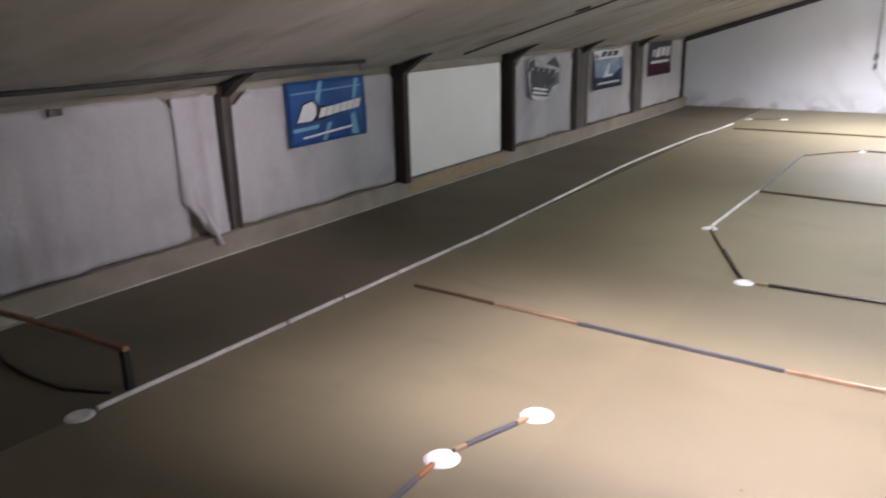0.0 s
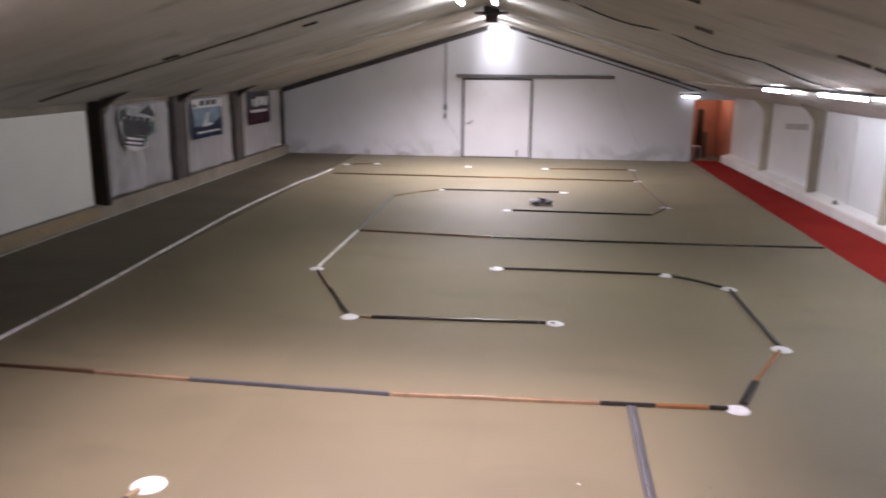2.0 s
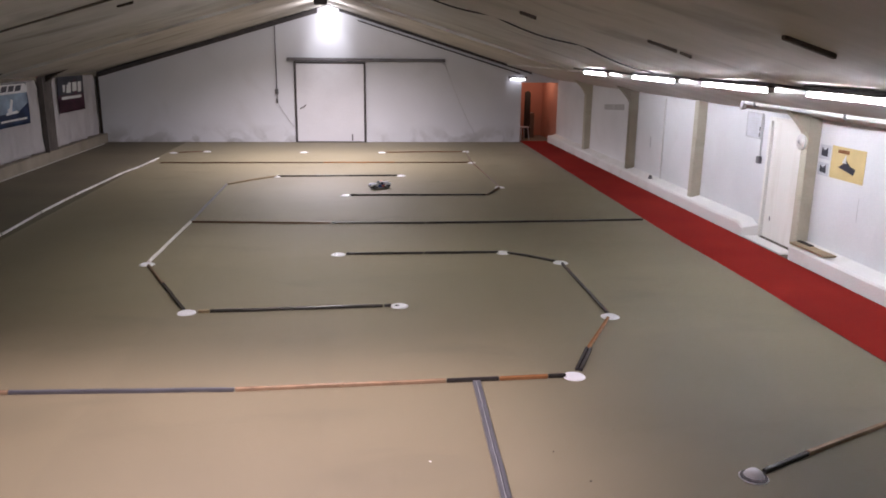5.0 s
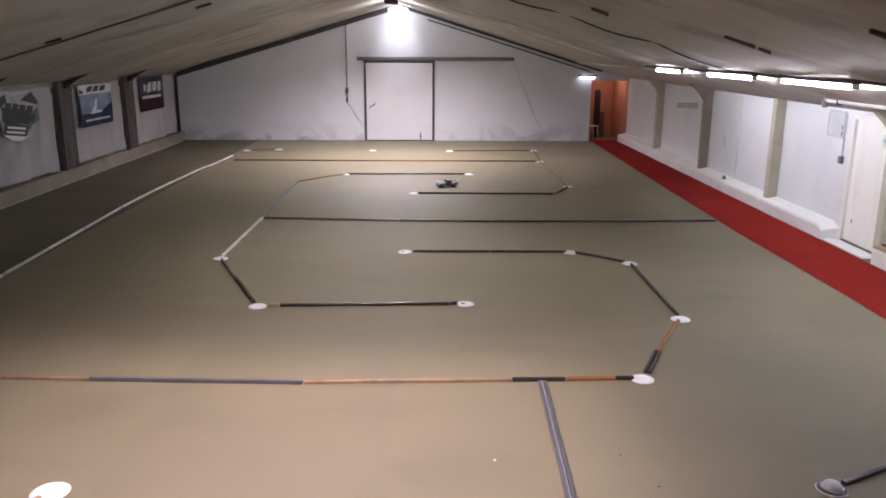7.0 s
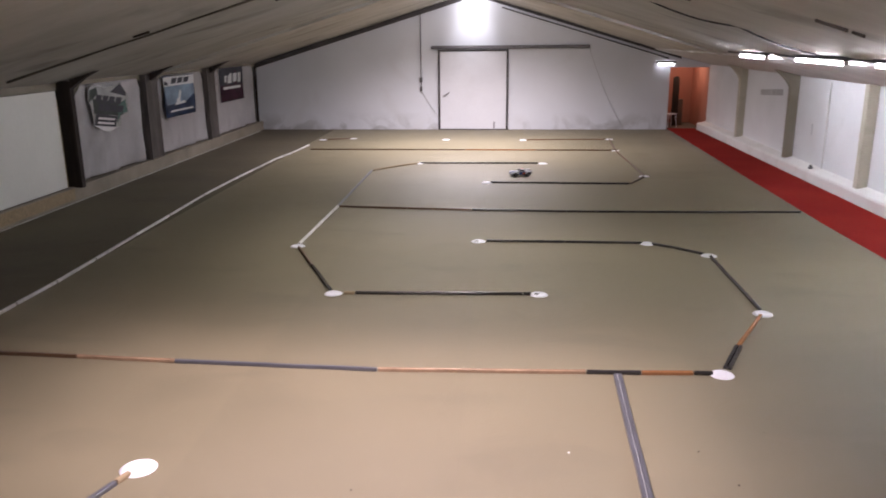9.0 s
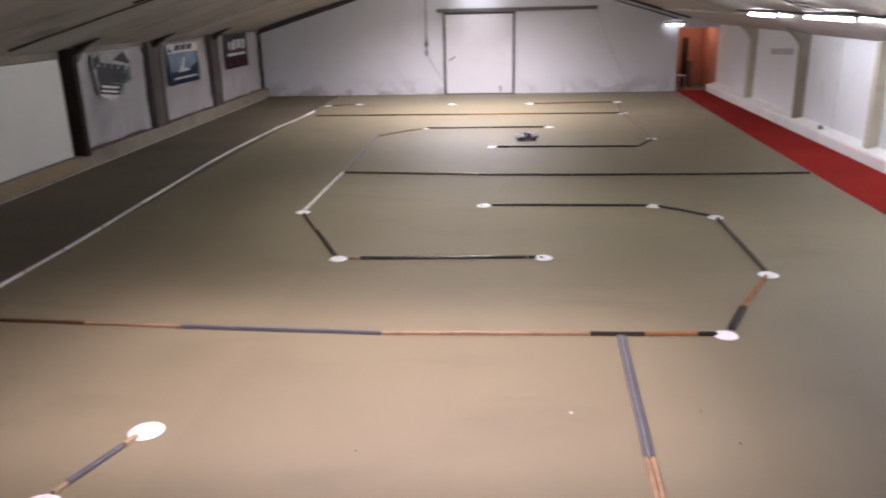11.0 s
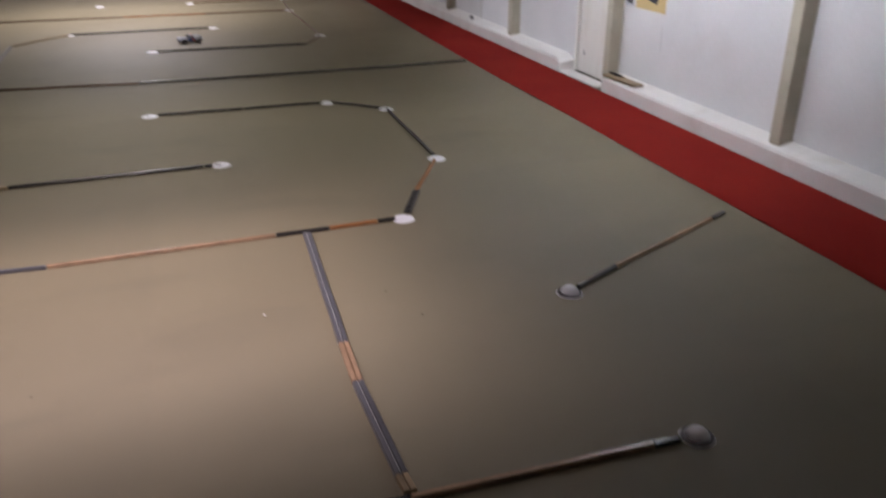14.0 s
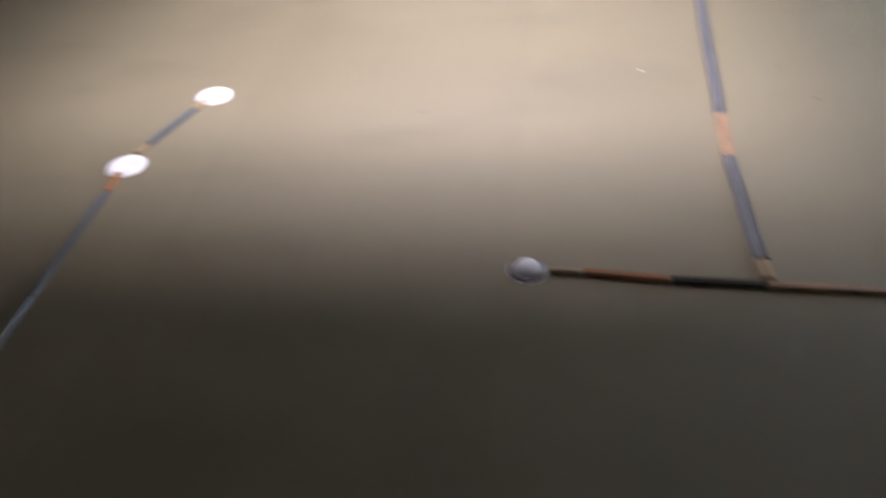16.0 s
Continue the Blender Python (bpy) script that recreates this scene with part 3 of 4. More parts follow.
tarp(3.55, 6.42, 0.32, 2.2, -7.93, 1.0, "grey-white woven tarp with a torn lower corner", 0.035)
tarp(-0.4, 3.35, 0.32, 2.2, -7.95, 9.0, "grey-white woven tarp hung on the side wall", 0.03)
tarp(7.22, 11.0, 0.32, 2.17, -7.95, 2.0, "grey-white woven tarp behind a blue banner", 0.022)
tarp(15.06, 18.1, 0.33, 2.2, -7.95, 4.0, "creased white tarp with a grey-green print", 0.075)
tarp(18.85, 22.0, 0.33, 2.2, -7.95, 5.0, "creased white tarp with a blue poster", 0.075)
tarp(22.7, 26.6, 0.33, 2.2, -7.97, 6.0, "creased white tarp with a dark red poster", 0.07)


def loose_corner(u, v):
    low = 0.24 + 0.62 * max(0, 1 - u / 0.62)
    y, z = 6.26 + u * 0.78, low + v * (2.17 - low)
    fold = 0.05 * math.sin(u * 9 + v * 2) * (1.15 - v) + 0.07 * math.exp(-((u - 0.62 + 0.1 * v) / 0.10) ** 2) - 0.12 * u * u
    return (-7.91 + fold, y + 0.04 * (1 - v) * u, z)


def turned_flap(u, v):
    y, z = 6.44 + 0.34 * u + 0.26 * (1 - v) * (1 - u), 0.20 + 0.60 * v * (1 - u * 0.75)
    return (-7.84 + 0.04 * math.sin(u * 5) + 0.05 * (1 - v), y, z)


solid("tarp", sheet(26, 40, loose_corner, 0.004), M_TARP, label="narrow crumpled tarp end with a folded foot", category="tarp", group="wall tarps", smooth=True)
solid("tarp", sheet(14, 14, turned_flap, 0.004), M_TARP, label="turned-up tarp corner leaning on the kerb", category="tarp", group="wall tarps", smooth=True)
b = thing("white_board", (-7.93, 12.76, 0.31), label="large plain white board standing on the kerb", category="board")
part("panel", prism([(-1.68, 0), (1.64, 0), (1.64, 1.83), (-1.50, 1.83), (-1.68, 1.69)], "x", -0.012, 0.012), M_BOARD, b)
for y in (-1.695, 1.655):
    part("batten", block(-0.02, 0.016, y - 0.014, y + 0.014, 0, 1.68, 0.004), M_TAN, b)
for y0, y1 in zip((3.45,) + BAYS[2:], BAYS[2:] + (26.9,)):
    solid("eave_board", block(-8.05, -7.99, y0 + 0.12, y1 - 0.1, 2.14, 2.30, 0.008), M_KERB, kind="structure", label="pale board under the eaves")
solid("kerb_board", block(-7.868, -7.845, 11.05, 14.5, 0.06, 0.27, 0.006), M_TAN, kind="structure", label="brown board on the kerb face below the white board")


def banner(name, y0, y1, z0, z1, x, colour, label, seed):
    """A printed sheet on a tarp; returns the thing and a function that lays a flat outline on it, in fractions of its width and height."""
    t = thing(name, (x, (y0 + y1) / 2, (z0 + z1) / 2), label=label, category="banner", group="banners")
    w, h = y1 - y0, z1 - z0

    def curve(a, b):
        return 0.02 * noise.noise((a * 2.2, seed, b * 1.5)) + 0.012 * math.sin(a * 5 + seed)

    def put(nm, outline, material, lift, text=""):
        bm = bmesh.new()
        vs = [bm.verts.new((0, (a - 0.5) * w, (b - 0.5) * h)) for a, b in outline]
        bm.faces.new(vs)
        bmesh.ops.triangulate(bm, faces=list(bm.faces))
        bmesh.ops.subdivide_edges(bm, edges=list(bm.edges), cuts=3, use_grid_fill=True)
        for v in bm.verts:
            v.co.x = curve(v.co.y / w + 0.5, v.co.z / h + 0.5) + lift
        bmesh.ops.solidify(bm, geom=list(bm.faces), thickness=-0.0015)
        return part(nm, bm, material, t, text)

    if colour:
        part("sheet", sheet(20, 14, lambda a, b: (curve(a, b), (a - 0.5) * w, (b - 0.5) * h), 0.002), colour, t, smooth=True)
    for a in (0.02, 0.98) if colour else ():
        for e in (0.04, 0.96):
            bm = lathe([(0.0, 0.006), (0.012, 0.006), (0.018, 0.003), (0.018, 0.0)], 10)
            bmesh.ops.rotate(bm, verts=bm.verts, matrix=Matrix.Rotation(radians(90), 3, "Y"))
            bmesh.ops.translate(bm, verts=bm.verts, vec=(curve(a, e) + 0.001, (a - 0.5) * w, (e - 0.5) * h))
            part("eyelet", bm, M_STEEL, t)
    return t, put


def slanted(a0, a1, b0, b1, lean=0.0, rise=0.0):
    return [(a0, b0), (a1, b0 + rise), (a1 + lean, b1 + rise), (a0 + lean, b1)]


t, put = banner("banner", 8.20, 9.98, 1.26, 2.20, -7.89, M_BLUE, "blue vinyl banner with a white slanted logo shape", 1.0)
for o in ([(0.40, 0.02), (0.46, 0.02), (0.54, 0.30), (0.48, 0.30)], [(0.38, 0.62), (0.44, 0.98), (0.39, 0.98), (0.34, 0.7)],
          [(0.80, 0.05), (0.90, 0.02), (0.84, 0.40), (0.79, 0.38)], [(0.86, 0.62), (0.92, 0.96), (0.87, 0.97), (0.82, 0.64)], slanted(0.05, 0.36, 0.22, 0.28, 0, 0.02)):
    put("ray", o, M_LIGHTBLUE, 0.003)
put("line", slanted(0.05, 0.95, 0.80, 0.825, 0, 0.03), M_LIGHTBLUE, 0.003)
put("line", slanted(0.16, 0.80, 0.10, 0.135, 0, 0.06), M_PRINTWHITE, 0.003)
put("logo_outline", [(0.08, 0.34), (0.40, 0.36), (0.93, 0.50), (0.96, 0.66), (0.86, 0.60), (0.58, 0.56), (0.36, 0.60), (0.30, 0.70), (0.18, 0.66), (0.14, 0.54)], M_PRINTDARK, 0.003)
put("logo_head", [(0.10, 0.37), (0.28, 0.37), (0.34, 0.46), (0.24, 0.53), (0.34, 0.60), (0.30, 0.67), (0.19, 0.63), (0.16, 0.53), (0.24, 0.45), (0.12, 0.42)], M_PRINTWHITE, 0.006)
for i, (a, b) in enumerate(((0.37, 0.41), (0.46, 0.42), (0.55, 0.435), (0.64, 0.45), (0.73, 0.465), (0.82, 0.48))):
    put("logo_bar", slanted(a, a + 0.082, b - 0.01, b + 0.135, 0.035, 0.012), M_PRINTWHITE, 0.006)

t, put = banner("banner", 15.42, 17.22, 1.14, 2.20, -7.885, None, "loose grey-green printed cloth with dark slanted bars", 2.0)
put("cloth", [(0.02, 0.66), (0.12, 0.60), (0.10, 0.20), (0.34, 0.12), (0.40, 0.02), (0.72, 0.10), (0.76, 0.30), (0.95, 0.34), (0.93, 0.66), (0.97, 0.72), (0.84, 0.97), (0.70, 0.92), (0.44, 0.90), (0.20, 0.97), (0.06, 0.90)], M_GREYCLOTH, 0.0, "thin crumpled pale cloth")
put("patch", [(0.04, 0.66), (0.26, 0.80), (0.24, 0.93), (0.08, 0.88)], M_GREYGREEN, 0.004)
put("patch", [(0.56, 0.80), (0.92, 0.68), (0.94, 0.74), (0.82, 0.94), (0.70, 0.88)], M_PRINTDARK, 0.004)
put("patch", [(0.66, 0.16), (0.76, 0.34), (0.93, 0.36), (0.91, 0.62), (0.72, 0.52)], M_TEAL, 0.004)
put("panel", [(0.13, 0.72), (0.86, 0.56), (0.84, 0.34), (0.74, 0.30), (0.12, 0.44)], M_GREYGREEN, 0.004)
for i in range(4):
    put("letter_bar", slanted(0.18 + i * 0.155, 0.31 + i * 0.155, 0.66 - i * 0.034, 0.79 - i * 0.034, 0.05, -0.03), M_PRINTDARK, 0.008)
for i in range(4):
    put("letter_bar", slanted(0.22 + i * 0.15, 0.35 + i * 0.15, 0.49 - i * 0.034, 0.62 - i * 0.034, 0.05, -0.03), M_PRINTDARK, 0.008)
put("frame", [(0.10, 0.22), (0.60, 0.10), (0.68, 0.30), (0.16, 0.44)], M_PRINTDARK, 0.010)
for i in range(2):
    put("stripe", [(0.17 + i * 0.03, 0.24 + i * 0.08), (0.56 + i * 0.03, 0.15 + i * 0.08), (0.575 + i * 0.03, 0.19 + i * 0.08), (0.185 + i * 0.03, 0.28 + i * 0.08)], M_TARP, 0.013)
put("stripe", [(0.10, 0.20), (0.40, 0.03), (0.70, 0.10), (0.60, 0.09), (0.10, 0.215)], M_TARP, 0.012)

t, put = banner("banner", 19.10, 21.0, 1.16, 2.17, -7.88, M_NAVY, "blue poster with dark slanted shapes on a white head", 3.0)
put("head_panel", slanted(0.0, 1.0, 0.76, 0.985), M_PRINTWHITE, 0.003)
put("sky", [(0.06, 0.30), (0.70, 0.34), (0.98, 0.52), (0.98, 0.76), (0.02, 0.76)], M_SKYBLUE, 0.003)
put("mark", [(0.02, 0.80), (0.14, 0.78), (0.16, 0.93), (0.04, 0.88)], M_PRINTDARK, 0.006)
for a in (0.24, 0.44, 0.64):
    put("logo_bar", slanted(a, a + 0.16, 0.81, 0.94, 0.05, 0.01), M_PRINTDARK, 0.006)
put("shape", [(0.36, 0.30), (0.48, 0.34), (0.56, 0.62), (0.50, 0.64), (0.44, 0.44), (0.38, 0.42)], M_PRINTWHITE, 0.006)
put("shape", [(0.30, 0.28), (0.68, 0.30), (0.64, 0.36), (0.34, 0.34)], M_PRINTWHITE, 0.007)
put("line", slanted(0.16, 0.90, 0.12, 0.165), M_PRINTWHITE, 0.004)

t, put = banner("banner", 23.18, 25.25, 1.22, 2.22, -7.92, M_MAROON, "dark maroon poster with white slanted shapes", 4.0)
put("head_panel", slanted(0.0, 1.0, 0.48, 1.0), M_PRINTDARK, 0.003)
for i in range(4):
    put("logo_bar", slanted(0.12 + i * 0.20, 0.27 + i * 0.20, 0.56 - (i % 2) * 0.03, 0.82 - (i == 0) * 0.06, 0.03, 0.01), M_PRINTWHITE, 0.006)
put("line", slanted(0.14, 0.86, 0.36, 0.44), M_PRINTWHITE, 0.005)

solid("pipe", rod([(-7.22, y, roof(-7.22) - 0.03 + 0.012 * math.sin(y)) for y in np.linspace(1.5, 9.2, 14)], 0.028), M_CABLE, label="black pipe fixed under the low ceiling", category="pipe")
solid("cable", rod(hang((-7.25, 9.1, 2.44), (-7.9, 10.0, 2.28), 0.05) , 0.012, 6), M_CABLE, label="black cable end over the blue banner", category="cable")
solid("hook", block(-0.02, 0.02, -0.08, 0.08, -0.05, 0.03, 0.01), M_TRIM, (-7.86, 4.75, 2.17), label="dark hook holding the tarp's top edge", category="hook")

g = thing("gate", (-5.45, 3.66, 0), label="low orange bar gate between kerb and track", category="gate")
part("post", block(-0.035, 0.035, -0.035, 0.035, 0, 0.36, 0.006), M_CARDARK, g, "black post")
bm = rod([(0.03, 0, 0.375), (-0.8, 0.03, 0.34), (-1.6, 0.06, 0.28), (-2.4, 0.10, 0.21)], 0.032, 10)
part("bar", bm, M_ORANGE, g, "orange painted bar")
solid("cable", rod([(-5.5, 3.50, 0.012), (-5.7, 3.42, 0.012), (-5.95, 3.32, 0.012), (-6.4, 3.30, 0.012), (-6.9, 3.34, 0.012), (-7.5, 3.5, 0.012)], 0.014, 6), M_CABLE,
      label="black cable lying on the carpet", category="cable")

# ---- ceiling cables and battens ----
line = [(x, 12.3 + 0.12 * math.sin(x * 1.3) + (0.3 if x > 4.4 else 0) * (x - 4.4), roof(x) + 0.035 - 0.065 * abs(math.sin(x * 2.3 + 0.6))) for x in np.linspace(0.4, 5.3, 80)]
solid("cable", rod(line, 0.014, 6), M_CABLE, label="black cable running across under the ceiling", category="cable")
bm = bmesh.new()
rows = []
for x in np.linspace(-7.5, -0.8, 50):
    y, w = 12.35 + 0.10 * noise.noise((x * 0.9, 4, 0)), 0.022 + 0.03 * noise.noise((x * 1.3, 8, 0))
    rows.append([bm.verts.new(p) for p in ((x, y - w, roof(x) + 0.02), (x, y - w, roof(x) - 0.012), (x, y + w, roof(x) - 0.016), (x, y + w, roof(x) + 0.02))])
for p, q in zip(rows, rows[1:]):
    for k in range(4):
        bm.faces.new((p[k], p[(k + 1) % 4], q[(k + 1) % 4], q[k]))
solid("ceiling_seam", bm, M_SEAM, kind="structure", label="uneven brown joint strip across the ceiling")
line = [(5.10 + 0.02 * math.sin(y * 2), y, roof(5.10) - 0.012 - 0.03 * abs(math.sin(y * 1.08))) for y in np.linspace(0, 17.2, 60)]
solid("cable", rod(line, 0.017, 6), M_CABLE, label="black cable looped along the tube lamps", category="cable")
for x0, x1, y, w in ((3.66, 4.0, 8.86, 0.022), (3.68, 4.12, 6.02, 0.03), (2.5, 2.72, 10.4, 0.02), (-3.3, -3.05, 13.3, 0.02), (-5.2, -4.95, 12.1, 0.025), (4.06, 4.2, 8.9, 0.014), (1.9, 2.1, 8.2, 0.018)):
    bm = prism([(x0, roof(x0) - 0.012), (x1, roof(x1) - 0.02), (x1, roof(x1) + 0.03), (x0, roof(x0) + 0.03)], "y", y - w, y + w)
    bmesh.ops.bevel(bm, geom=list(bm.edges), offset=0.006, segments=1, affect="EDGES")
    solid("slat", bm, M_SLAT, label="short dark wooden slat nailed to the ceiling", category="slat", group="ceiling slats")

# ---- east wall: door, notices, pipe, bell ----
d = thing("door_2", (EAST, (DY0 + DY1) / 2, 0.0), kind="structure", label="cream painted plank door with a worn threshold")
part("leaf", block(0.02, 0.06, -0.505, 0.505, 0.035, 1.99, 0.006), M_WDOOR, d)
for y0, y1 in ((-0.58, -0.51), (0.51, 0.58)):
    part("jamb", block(-0.025, 0.12, y0, y1, 0.03, 2.06, 0.006), M_WDOOR, d)
part("lintel", block(-0.025, 0.12, -0.51, 0.51, 1.995, 2.06, 0.006), M_WDOOR, d)
part("threshold", block(-0.27, 0.14, -0.63, 0.60, 0.0, 0.028, 0.008), M_LEDGE, d)
part("sill_strip", block(-0.03, 0.02, -0.50, 0.50, 0.029, 0.048, 0.004), M_SEAM, d, "dark worn strip under the door")
part("keyhole", block(0.012, 0.021, 0.30, 0.32, 0.35, 0.42, 0.002), M_STEEL, d)

nb = thing("notice_board", (EAST, 13.09, 1.66), label="framed grey notice sheet on the white wall", category="notice board")
part("backing", block(-0.02, 0.0, -0.25, 0.25, 0.0, 0.42, 0.004), M_NOTICE, nb)
for y0, y1, z0, z1 in ((-0.26, 0.26, 0.41, 0.43), (-0.26, 0.26, -0.01, 0.01), (-0.26, -0.24, 0.01, 0.41), (0.24, 0.26, 0.01, 0.41)):
    part("frame", block(-0.028, -0.001, y0, y1, z0, z1, 0.003), M_HOUSING, nb)
for i in range(7):
    part("text_bar", block(-0.023, -0.019, -0.16, 0.10 + 0.02 * (i % 3), 0.07 + i * 0.042, 0.080 + i * 0.042), M_HOUSING, nb)
for z in (0.03, 0.13):
    part("side_bar", block(-0.024, -0.019, -0.235, -0.20, z, z + 0.07), M_TRIM, nb)
c = thing("conduit", (EAST, 12.79, 0), label="grey conduit with a socket beside the door", category="conduit")
part("pipe", rod([(-0.02, 0, 2.06), (-0.02, 0, 1.36)], 0.014), M_HOUSING, c)
part("socket", block(-0.06, 0, -0.05, 0.05, 1.25, 1.37, 0.012), M_STEEL, c)
solid("conduit", rod([(7.232, 17.15, 2.08), (7.232, 17.15, 0.28)], 0.016), M_PIPE, label="thin painted pipe down the white wall", category="conduit")
solid("valve", lathe([(0, 0.05), (0.03, 0.05), (0.035, 0.0), (0.05, 0.0), (0.05, -0.03), (0, -0.03)], 12), M_STEEL, (7.08, 17.35, 0.28), label="small metal fitting on the ledge", category="valve")
bm = lathe([(0, 0.055), (0.05, 0.055), (0.06, 0.04), (0.105, 0.04), (0.12, 0.03), (0.125, 0.0), (0, 0.0)], 24)
bmesh.ops.rotate(bm, verts=bm.verts, matrix=Matrix.Rotation(radians(-90), 3, "Y"))
M_PATCH = mat("grey_wall_patch", (0.64, 0.63, 0.63), 0.8, vary=0.2, size=3, grain=30)
# Thin plate stands in for a grey smear on the wall.
solid("wall_smear", prism([(19.95, 1.62), (21.6, 1.52), (21.65, 1.66), (19.98, 1.77)], "x", EAST - 0.006, EAST + 0.002), M_PATCH, label="thin grey plate drawn for a smear on the white wall", category="sign")
# Thin bar stands in for a vertical slit in the whitewash.
solid("hook", block(-0.012, 0.01, -0.006, 0.006, 0, 0.26, 0.002), M_HOUSING, (EAST - 0.005, 17.93, 0.9), label="thin grey bar drawn for a vertical slit in the white wall", category="strap")
solid("wall_crack", prism([(10.028, 1.15), (10.016, 1.15), (10.02, 1.0), (10.012, 0.82), (10.024, 0.82), (10.034, 0.98)], "x", EAST - 0.002, EAST + 0.01), M_HOUSING, kind="structure", label="thin grey crack in the whitewash")
bell = thing("bell", (7.06, 11.26, 1.79), label="round grey-white bell on the cream column", category="bell")
part("dome", bm, M_PIPE, bell, smooth=True)
bm = lathe([(0, 0.075), (0.02, 0.075), (0.028, 0.055), (0, 0.055)], 12)
bmesh.ops.rotate(bm, verts=bm.verts, matrix=Matrix.Rotation(radians(-90), 3, "Y"))
part("cap", bm, M_HOUSING, bell)

p = thing("poster", (EAST, 10.38, 1.335), label="yellow poster with a dark sketched shape", category="poster", group="wall posters")
part("sheet", block(-0.008, -0.002, -0.39, 0.39, 0.0, 0.46, 0.001), M_YELLOW, p)
part("shape", prism([(0.20, 0.17), (-0.16, 0.10), (-0.20, 0.18), (-0.06, 0.22), (0.06, 0.31), (0.10, 0.22)], "x", -0.012, -0.008), M_PRINTDARK, p)
part("patch", prism([(0.12, 0.24), (0.02, 0.24), (0.05, 0.36)], "x", -0.0125, -0.008), M_PRINTWHITE, p)
part("title_bar", block(-0.011, -0.008, -0.02, 0.24, 0.37, 0.42), M_ORANGE, p)
for z0, z1 in ((1.57, 1.78), (1.33, 1.52)):
    p = thing("poster", (EAST, 10.945, z0), label="small white sheet with dark pictures", category="poster", group="wall posters")
    part("sheet", block(-0.008, -0.002, -0.13, 0.13, 0, z1 - z0, 0.001), M_NOTICE, p)
    part("picture", prism([(-0.08, 0.04), (0.08, 0.05), (0.07, (z1 - z0) * 0.8), (0.0, (z1 - z0) * 0.6), (-0.07, (z1 - z0) * 0.85)], "x", -0.0115, -0.008), M_PRINTDARK, p)
w = thing("water_pipe", (6.5, 0, 2.31), label="white pipe along the wall head ending in an elbow", category="pipe")
part("run", rod([(0, SOUTH + 0.1, -0.01), (0, 8, 0.0), (0, 12.05, 0.01)], 0.032, 12), M_PIPE, w, smooth=True)
part("elbow", rod([(0, 12.02, 0.01), (0, 12.10, 0.005), (0.01, 12.14, -0.03), (0.02, 12.15, -0.10)], 0.045, 12), M_HOUSING, w, smooth=True)
for y in (3, 6.5, 9.4, 11.7):
    part("bracket", block(-0.038, 0.038, y - 0.02, y + 0.02, -0.04, 0.06), M_STEEL, w)
lb = thing("loose_board", (7.07, 10.66, 0.256), 2, "short tan board lying on the white ledge", "board")
part("plank", block(-0.10, 0.09, -0.44, 0.44, 0.0, 0.03, 0.006), M_TAN, lb)
part("edge", block(0.02, 0.085, 0.1, 0.43, 0.03, 0.05, 0.004), M_DARKPOST, lb)

# ---- the track: boards and plates on the carpet ----

def board(a, b, material, words, width=0.038, high=0.034, side=0.0, bow=0.0):
    """A timber or rubber strip from a to b on the carpet."""
    (ax, ay), (bx, by) = a, b
    length, turn = math.hypot(bx - ax, by - ay), math.degrees(math.atan2(by - ay, bx - ax))
    n = max(1, int(length / 0.35))
    bm = bmesh.new()
    prof = [(-0.5, 0.0), (-0.5, 0.72), (-0.36, 1.0), (0.36, 1.0), (0.5, 0.72), (0.5, 0.0)]
    rings = []
    for i in range(n + 1):
        x = -length / 2 + length * i / n
        off = side + bow * (1 - (2 * i / n - 1) ** 2) + 0.006 * noise.noise((ax * 3 + i * 0.9, ay * 3, 5))
        lift = 0.004 * abs(noise.noise((ax + i * 0.7, ay, 9)))
        rings.append([bm.verts.new((x, off + p * width, q * high + lift)) for p, q in prof])
    for r, s in zip(rings, rings[1:]):
        for k in range(6):
            bm.faces.new((r[k], r[(k + 1) % 6], s[(k + 1) % 6], s[k]))
    bm.faces.new(rings[0]), bm.faces.new(rings[-1][::-1])
    return solid("track_board", bm, material, ((ax + bx) / 2, (ay + by) / 2, 0), turn, label=words, category="board", group="track boards")


L_DARK, L_OR, L_TAN, L_WH, L_SL, L_BR = ("thin black strip edging the track on the carpet", "orange painted batten edging the track on the carpet",
                                         "bare wooden batten edging the track on the carpet", "white batten on the carpet, painted in the long straight row, elsewhere white for glare",
                                         "slate grey strip edging the track on the carpet", "brown wooden batten edging the track on the carpet")


def chain(points, kinds, width=0.038, loose=0.006):
    for (a, b), (m, words) in zip(zip(points, points[1:]), kinds):
        d = math.hypot(b[0] - a[0], b[1] - a[1])
        gap = min(loose, d * 0.05) / d
        board((a[0] + (b[0] - a[0]) * gap, a[1] + (b[1] - a[1]) * gap), (b[0] - (b[0] - a[0]) * gap, b[1] - (b[1] - a[1]) * gap), m, words, width)


FD = (M_PALEORANGE, "orange-brown batten edging the track on the carpet, partly paled for glare")
DK, OR, TN, WH, SL, BR = (M_DARK, L_DARK), (M_ORANGE, L_OR), (M_TAN, L_TAN), (M_WHITEWOOD, L_WH), (M_SLATE, L_SL), (M_BROWN, L_BR)

# long white row beside the dark lane
row_y = [3.25, 5.46, 6.35, 7.37, 8.55, 9.42, 10.5, 11.9, 13.35, 15.2, 17.0, 18.4, 19.4, 20.0, 20.6, 21.2, 22.0, 22.9]


def row_x(y):
    return float(np.interp(y, (9.5, 11.5, 13.4, 15.4, 17.4, 19.3, 20.1, 21.2, 22.95), (-5.335, -5.42, -5.49, -5.57, -5.56, -5.49, -5.47, -5.34, -5.26)))


chain([(row_x(y), y) for y in row_y], [WH] * len(row_y), 0.038, 0.026)
